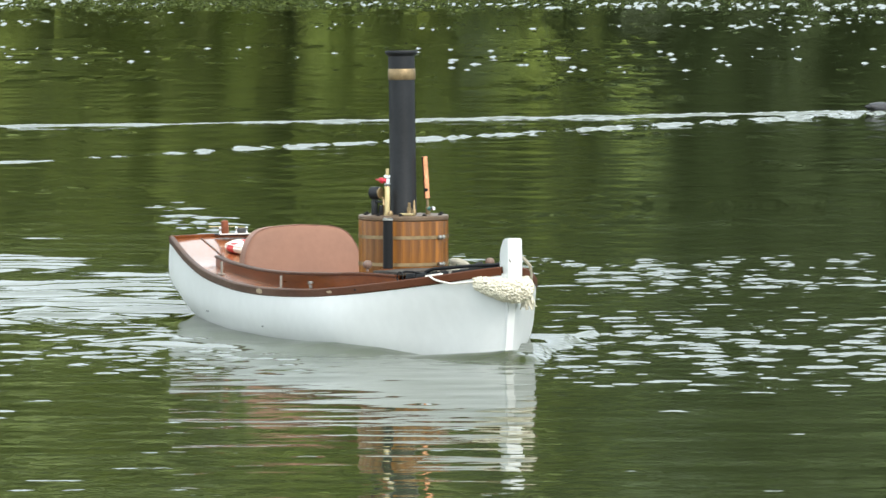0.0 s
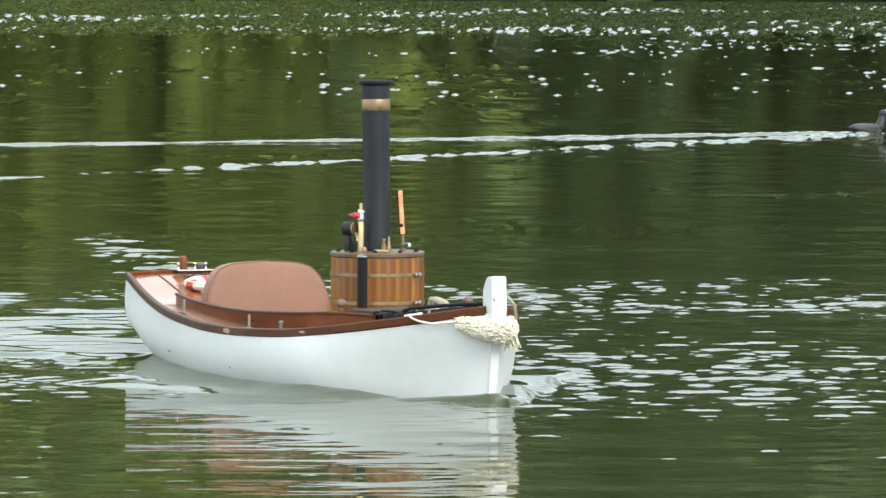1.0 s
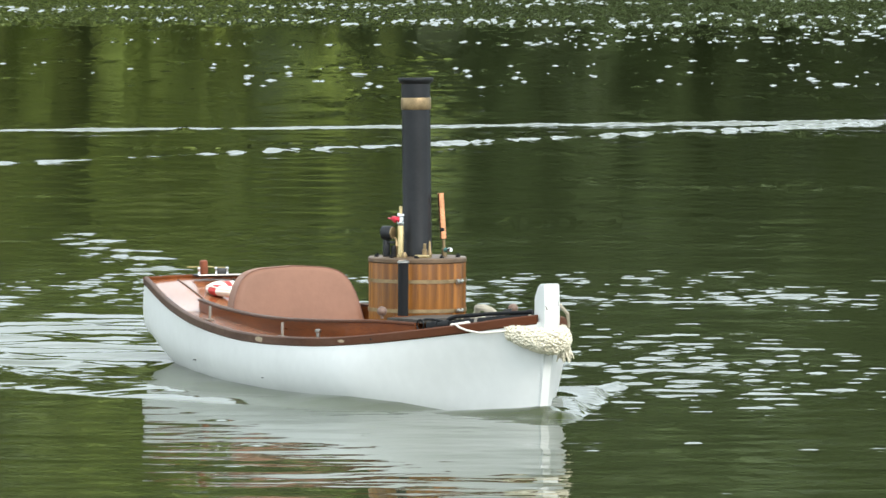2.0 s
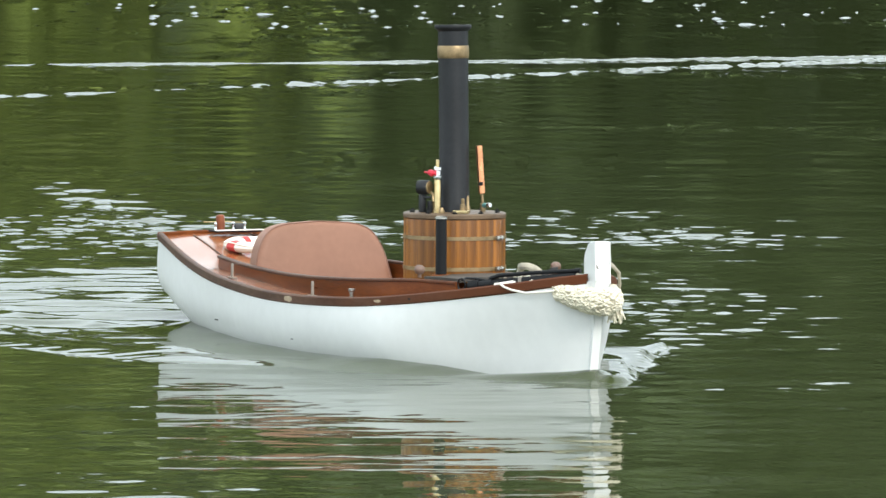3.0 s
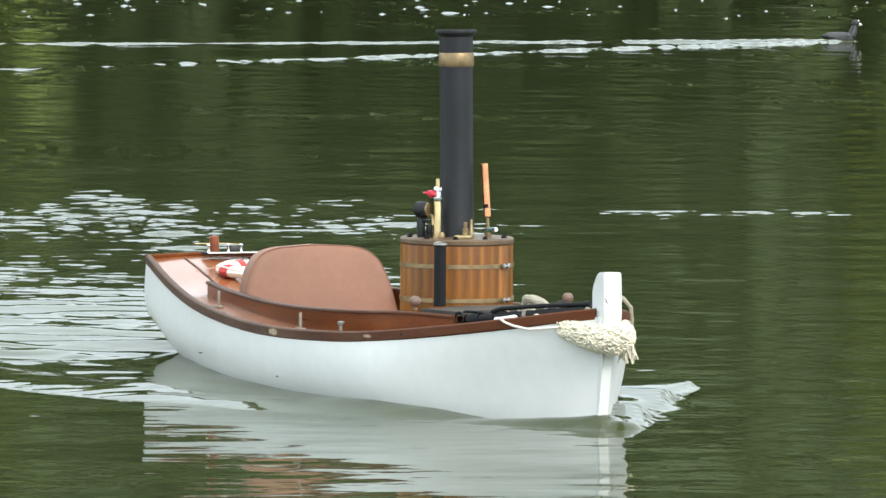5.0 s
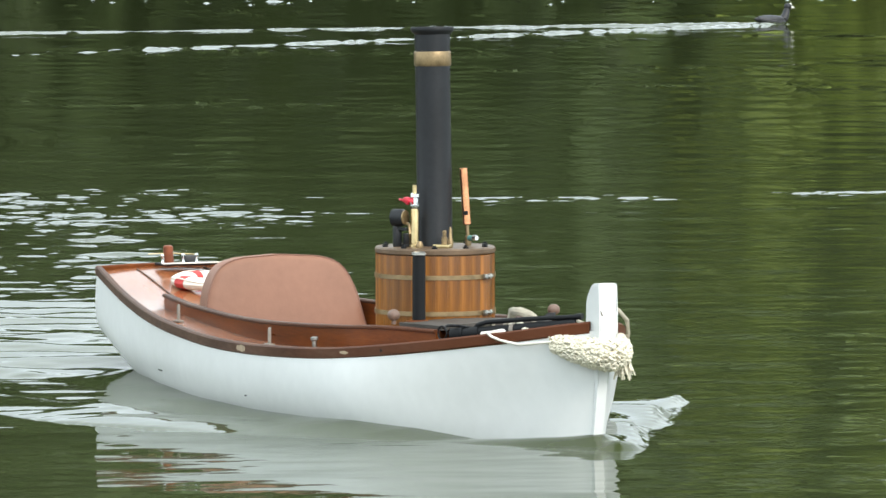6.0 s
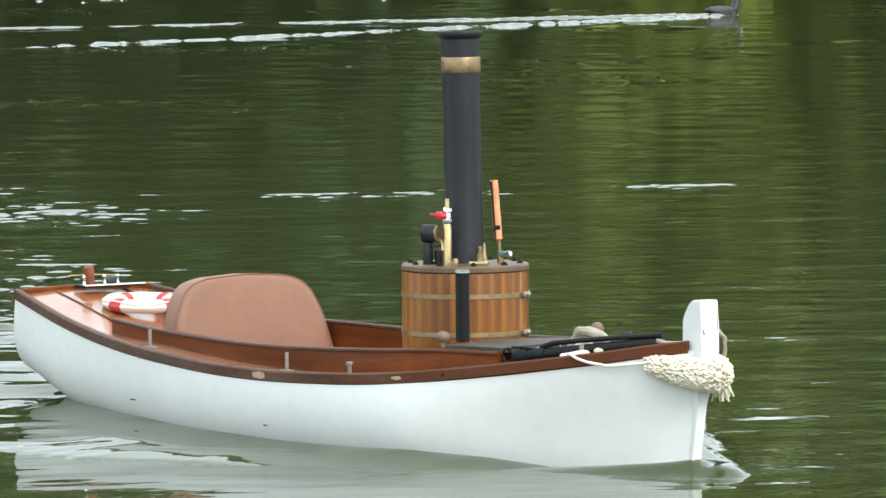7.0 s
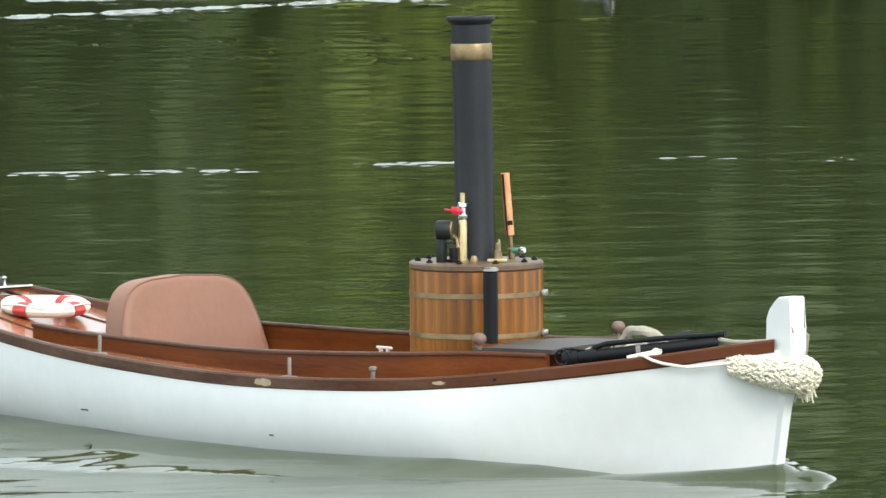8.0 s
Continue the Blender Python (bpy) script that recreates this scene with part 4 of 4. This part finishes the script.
def build_boat_wake():
    """Bow wave, spreading arms and the churned strip astern, in the boat's own space."""
    def saw(p):
        f = p - np.floor(p)
        return np.where(f < 0.66, 1 - f / 0.66, (f - 0.66) / 0.34)

    def height(x, y):
        s, a = 0.72 - x, np.abs(y)
        side = np.sign(y) * 3.7
        jit = lattice(x * 1.3 + side, y * 1.3, 13)
        fine = lattice(x * 4.0, y * 9.0, 17)
        u, v = 0.42 * x + 0.91 * y, 0.91 * x - 0.42 * y
        h = np.full_like(x, -0.0045)
        # the arms: a few leaning crests inside the spreading edge
        e = np.where(s < 0.9, a - (0.035 + 0.62 * s), a - (0.593 + 0.33 * (s - 0.9))) + 0.04 * jit * ease(s, 0.3, 0.9)
        lam = 0.27 + 0.06 * np.clip(s, 0, 6)
        env = np.where(e < 0.10, np.exp(np.minimum(e + 0.16, 0) / (0.22 + 0.08 * np.clip(s, 0, 5))), 0) * ease(s, 0.35, 0.75) * np.exp(-np.maximum(s - 1, 0) / 3.2) * (1 - ease(y, -0.1, 0.1))
        teeth = saw((e - 0.10) / lam + 0.66 + 0.22 * lattice(u * 2.4, v * 1.6, 27) * ease(0.10 - e, 0.05, 0.2))
        patch = np.clip(0.75 + 0.8 * lattice(x * 3.0 + side, y * 3.5, 30), 0.15, 1.15) ** ease(0.12 - e, 0.1, 0.25)
        h = np.maximum(h, (0.060 * lam * teeth * patch + 0.0008 * lattice(u * 9, v * 22, 31)) * env - 0.0045 * (1 - env))
        # wave thrown off the stem on the side away from the bank: two smooth leaning steps
        wedge = ease(0.085 + 0.62 * s - a + 0.03 * lattice(u * 5, v * 4, 32), 0.0, 0.035) * ease(s, -0.09, -0.03) * (1 - ease(s, 0.6, 1.1)) * ease(y, -0.03, 0.01)
        h = np.maximum(h, (0.004 + 0.022 * saw(v / 0.36 - 0.12 + 0.18 * lattice(u * 4, v * 2, 33)) + 0.0003 * lattice(u * 10, v * 24, 34)) * wedge - 0.0045 * (1 - wedge))
        # feathered cusps along the arms
        c = np.where(y > 0, a - 0.29 * s + 0.33, a - 0.27 * s - 0.05)
        band = np.exp(-(c / np.where(y > 0, 0.10 + 0.012 * s, 0.16 + 0.06 * s)) ** 2) * ease(s, 1.0, 2.2) * (1 - ease(s, 8.0, 9.6))
        w = np.clip((lattice(u * 6.0, v * 8.0, 23) + 0.4 * lattice(u * 13, v * 15, 24) - 0.10) / 0.42, 0, 1)
        h += (0.0066 + 0.003 * (y > 0)) * band * w
        # churned strip astern
        t = np.maximum(0, -1.05 - x)
        wd = 0.46 + 0.26 * t
        k = np.exp(-(y / wd) ** 2) * np.exp(-t / 4.5) * ease(t, 0.0, 0.25)
        q = saw(v / 0.24 + 0.9 * lattice(u * 1.4, v * 1.1, 21) + 0.22 * lattice(u * 5, v * 4, 25))
        h += k * (0.0045 + 0.019 * q * np.clip(0.95 + 0.7 * lattice(u * 2.4, v * 3.0, 28), 0.2, 1.2) + 0.0014 * lattice(u * 8, v * 20, 29))
        hull = np.interp(x, [-1.30, -1.05, -0.45, 0.15, 0.55, 0.70], [0.0, 0.20, 0.30, 0.28, 0.12, 0.0])
        # water drawn up and down along the planking
        run = np.interp(x, [-1.5, -1.2, -0.9, -0.5, -0.2, 0.05, 0.20, 0.34, 0.46, 0.58, 0.70, 0.78], [-0.0045, 0.011, 0.012, 0.013, 0.012, 0.014, 0.019, 0.014, 0.001, 0.010, 0.026, -0.0045])
        h = np.maximum(h, -0.0045 + (run + 0.0045) * np.exp(-(np.maximum(0, a - hull) / np.interp(x, [0.30, 0.60, 0.78], [0.13, 0.07, 0.05])) ** 2) * (1 + 0.12 * fine))
        h = np.where((a < hull - 0.05) & (x > -1.25) & (x < 0.66), -0.012, h)
        edge = ease(x, -9.0, -8.4) * (1 - ease(x, 1.1, 1.3)) * (1 - ease(a, 2.9, 3.3))
        return -0.006 + (h + 0.006) * edge
    xs = [-9.0 + 0.024 * i for i in range(275)] + [-2.40 + 0.0125 * i for i in range(297)]
    ys = [-3.3 + 0.036 * i for i in range(50)] + [-1.5 + 0.016 * i for i in range(188)] + [1.508 + 0.036 * i for i in range(51)]
    return tagged(field_thing("boat_wake", xs, ys, height, WATER), "churned bow wave and wake spreading behind the launch", "wake", kind="stuff")


def build_duck_wake():
    """Two long thin ridges behind the bird, in the bird's own space."""
    def height(x, y):
        s, a = 0.12 - x, np.abs(y)
        side = np.sign(y) * 5.3
        jit = lattice(x * 0.5 + side, 0 * y + 1.5, 31)
        fine = lattice(x * 1.1 + side, y * 0.6, 33)
        k = np.where(y > 0, 0.27, 0.29)
        e = a - k * s - 0.02 + 0.05 * jit * ease(s, 1, 4)
        w = 0.050 + 0.004 * s
        broken = np.where(y > 0, 1.0 + 0.25 * lattice(x * 4.0, y * 0 + 2, 37), 0.50 + 0.62 * ease(lattice(x * 4.5, y * 6.0, 36) + 0.7 * lattice(x * 10.0, y * 14.0, 38), -0.5, 0.3))
        h = -0.009 + 0.029 * np.exp(-np.abs(s) / np.where(y > 0, 12.0, 34.0)) * np.exp(-(e / w) ** 2) * np.clip(0.85 + 0.35 * fine * ease(s, 1, 5), 0.35, 2) * broken * ease(s, -0.03, 0.1)
        e2 = e + 3.0 * w
        h += 0.020 * np.exp(-np.abs(s) / 9.0) * np.exp(-(e2 / w) ** 2) * np.clip(0.15 + 1.5 * lattice(x * 2.2 + side, y, 35), 0, 2) * ease(s, 0.8, 2.0)
        h += 0.016 * np.exp(-(y / (0.05 + 0.10 * np.maximum(s, 0))) ** 2) * np.exp(-np.abs(s) / 1.6) * ease(s, 0.2, 0.45)
        out = ease(x, -14.5, -12.5) * (1 - ease(x, 0.2, 0.35))
        return -0.012 + (h + 0.012) * out
    xs = [-14.5 + 0.03 * i for i in range(498)]
    ys = [-4.6 + 0.03 * i for i in range(308)]
    return tagged(field_thing("bird_wake", xs, ys, height, WATER), "long thin V-shaped wake trailing behind the waterbird", "wake", kind="stuff")


def bm_grid(xs, ys, height):
    verts = [(x, y, height(x, y)) for y in ys for x in xs]
    n = len(xs)
    faces = [(j * n + i, j * n + i + 1, (j + 1) * n + i + 1, (j + 1) * n + i) for j in range(len(ys) - 1) for i in range(n - 1)]
    return verts, faces


def mesh_thing(name, verts, faces, mat, smooth=True):
    me = bpy.data.meshes.new(name)
    me.from_pydata(verts, [], faces)
    me.materials.append(mat)
    for p in me.polygons:
        p.use_smooth = smooth
    me.update()
    return new(name, me)


# ---- far bank: a wooded hillside whose mirror image colours the pond ----
def hill(x, y):
    return -0.6 + 2.0 * fade(y, 248, 254) + 46 * fade(y, 256, 372)


def build_far_bank():
    xs = [-420 + 12 * i for i in range(71)]
    ys = [246 + 4 * i for i in range(12)] + [294 + 12 * i for i in range(15)]
    v, f = bm_grid(xs, ys, lambda x, y: hill(x, y) + 1.2 * noise.noise(Vector((x * 0.03, y * 0.03, 0))))
    tagged(mesh_thing("far_bank", v, f, EARTH), "grassy far bank rising to a hillside", "bank", kind="structure")
    rng = random.Random(11)
    for kind, mat, words in (("light", FOLIAGE_LIT, "far-bank woodland, its brightly lit stretches coloured light green"), ("dark", FOLIAGE_DIM, "far-bank woodland, its dim stretches coloured dark green")):
        verts, faces, tv, tf = [], [], [], []
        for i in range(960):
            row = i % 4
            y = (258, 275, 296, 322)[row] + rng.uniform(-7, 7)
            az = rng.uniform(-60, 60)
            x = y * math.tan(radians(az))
            # bright and dim bands of the bank, put into leaf colour by bearing
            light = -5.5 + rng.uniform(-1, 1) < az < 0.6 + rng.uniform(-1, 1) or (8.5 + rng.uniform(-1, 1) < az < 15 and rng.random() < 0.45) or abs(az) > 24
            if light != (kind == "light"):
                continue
            base, H = hill(x, y), rng.uniform(20, 30)
            if i >= 640:
                y = rng.uniform(250.5, 255)
                x = y * math.tan(radians(az))
                base, H = hill(x, y), rng.uniform(5, 12)
            R = H * rng.uniform(0.30, 0.42)
            lobes = [(Vector((x, y, base + H * 0.62)), R * 0.9, H * 0.36), (Vector((x, y, base + H * 0.18)), R * 1.1, H * 0.20)]
            for k in range(6):
                a = rng.uniform(0, 6.28)
                lobes.append((Vector((x + R * 0.6 * math.cos(a), y + R * 0.6 * math.sin(a), base + H * rng.uniform(0.15, 0.85))), R * rng.uniform(0.35, 0.6), H * rng.uniform(0.12, 0.2)))
            for c, r, hz in lobes:
                for q in range(54):
                    d = Vector((rng.gauss(0, 1), rng.gauss(0, 1), rng.gauss(0, 1))).normalized() * rng.uniform(0.75, 1.05)
                    p = c + Vector((d.x * r, d.y * r, d.z * hz))
                    z = rng.uniform(0.9, 1.9)
                    e = Euler((rng.uniform(-0.9, 0.9), rng.uniform(-0.9, 0.9), rng.uniform(0, 6.28))).to_matrix()
                    n0 = len(verts)
                    for u, w in ((-1, -0.6), (1, -0.5), (0.8, 0.7), (-0.7, 0.8)):
                        verts.append(tuple(p + e @ Vector((u * z, w * z, 0.25 * z * u * w))))
                    faces.append((n0, n0 + 1, n0 + 2, n0 + 3))
            n0 = len(tv)
            for z, r in ((base - 0.5, 0.3), (base + H * 0.7, 0.12)):
                for k in range(6):
                    tv.append((x + r * math.cos(k * 1.047), y + r * math.sin(k * 1.047), z))
            for k in range(6):
                tf.append((n0 + k, n0 + (k + 1) % 6, n0 + 6 + (k + 1) % 6, n0 + 6 + k))
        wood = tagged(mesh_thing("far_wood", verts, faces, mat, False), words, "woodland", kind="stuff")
        t = mesh_thing("trunks", tv, tf, BARK)
        t.parent = wood
        tagged(t, kind="stuff")


build_water()
build_ruffle()
build_far_bank()
boat_wake = build_boat_wake()
bird_wake = build_duck_wake()
launch = build_launch()
build_boiler(launch)
build_seat(launch)
build_fittings(launch)
loose = [build_life_ring(), build_fender(), *build_bow_gear()]
bird = build_duck()


def motions():
    boat_poses = [(t, pose(x, y, FLOAT, 0, 0, h)) for t, x, y, h in BOAT_ROWS]
    walk(launch, boat_poses)
    for ob, local in loose:
        walk(ob, [(t, m @ local) for t, m in boat_poses])
    walk(boat_wake, [(t, pose(x, y, 0, 0, 0, h)) for t, x, y, h in BOAT_ROWS])
    duck_poses = [(t, pose(x, y, 0, 0, 0, h)) for t, x, y, h in DUCK_ROWS]
    walk(bird, duck_poses)
    walk(bird_wake, duck_poses)


motions()
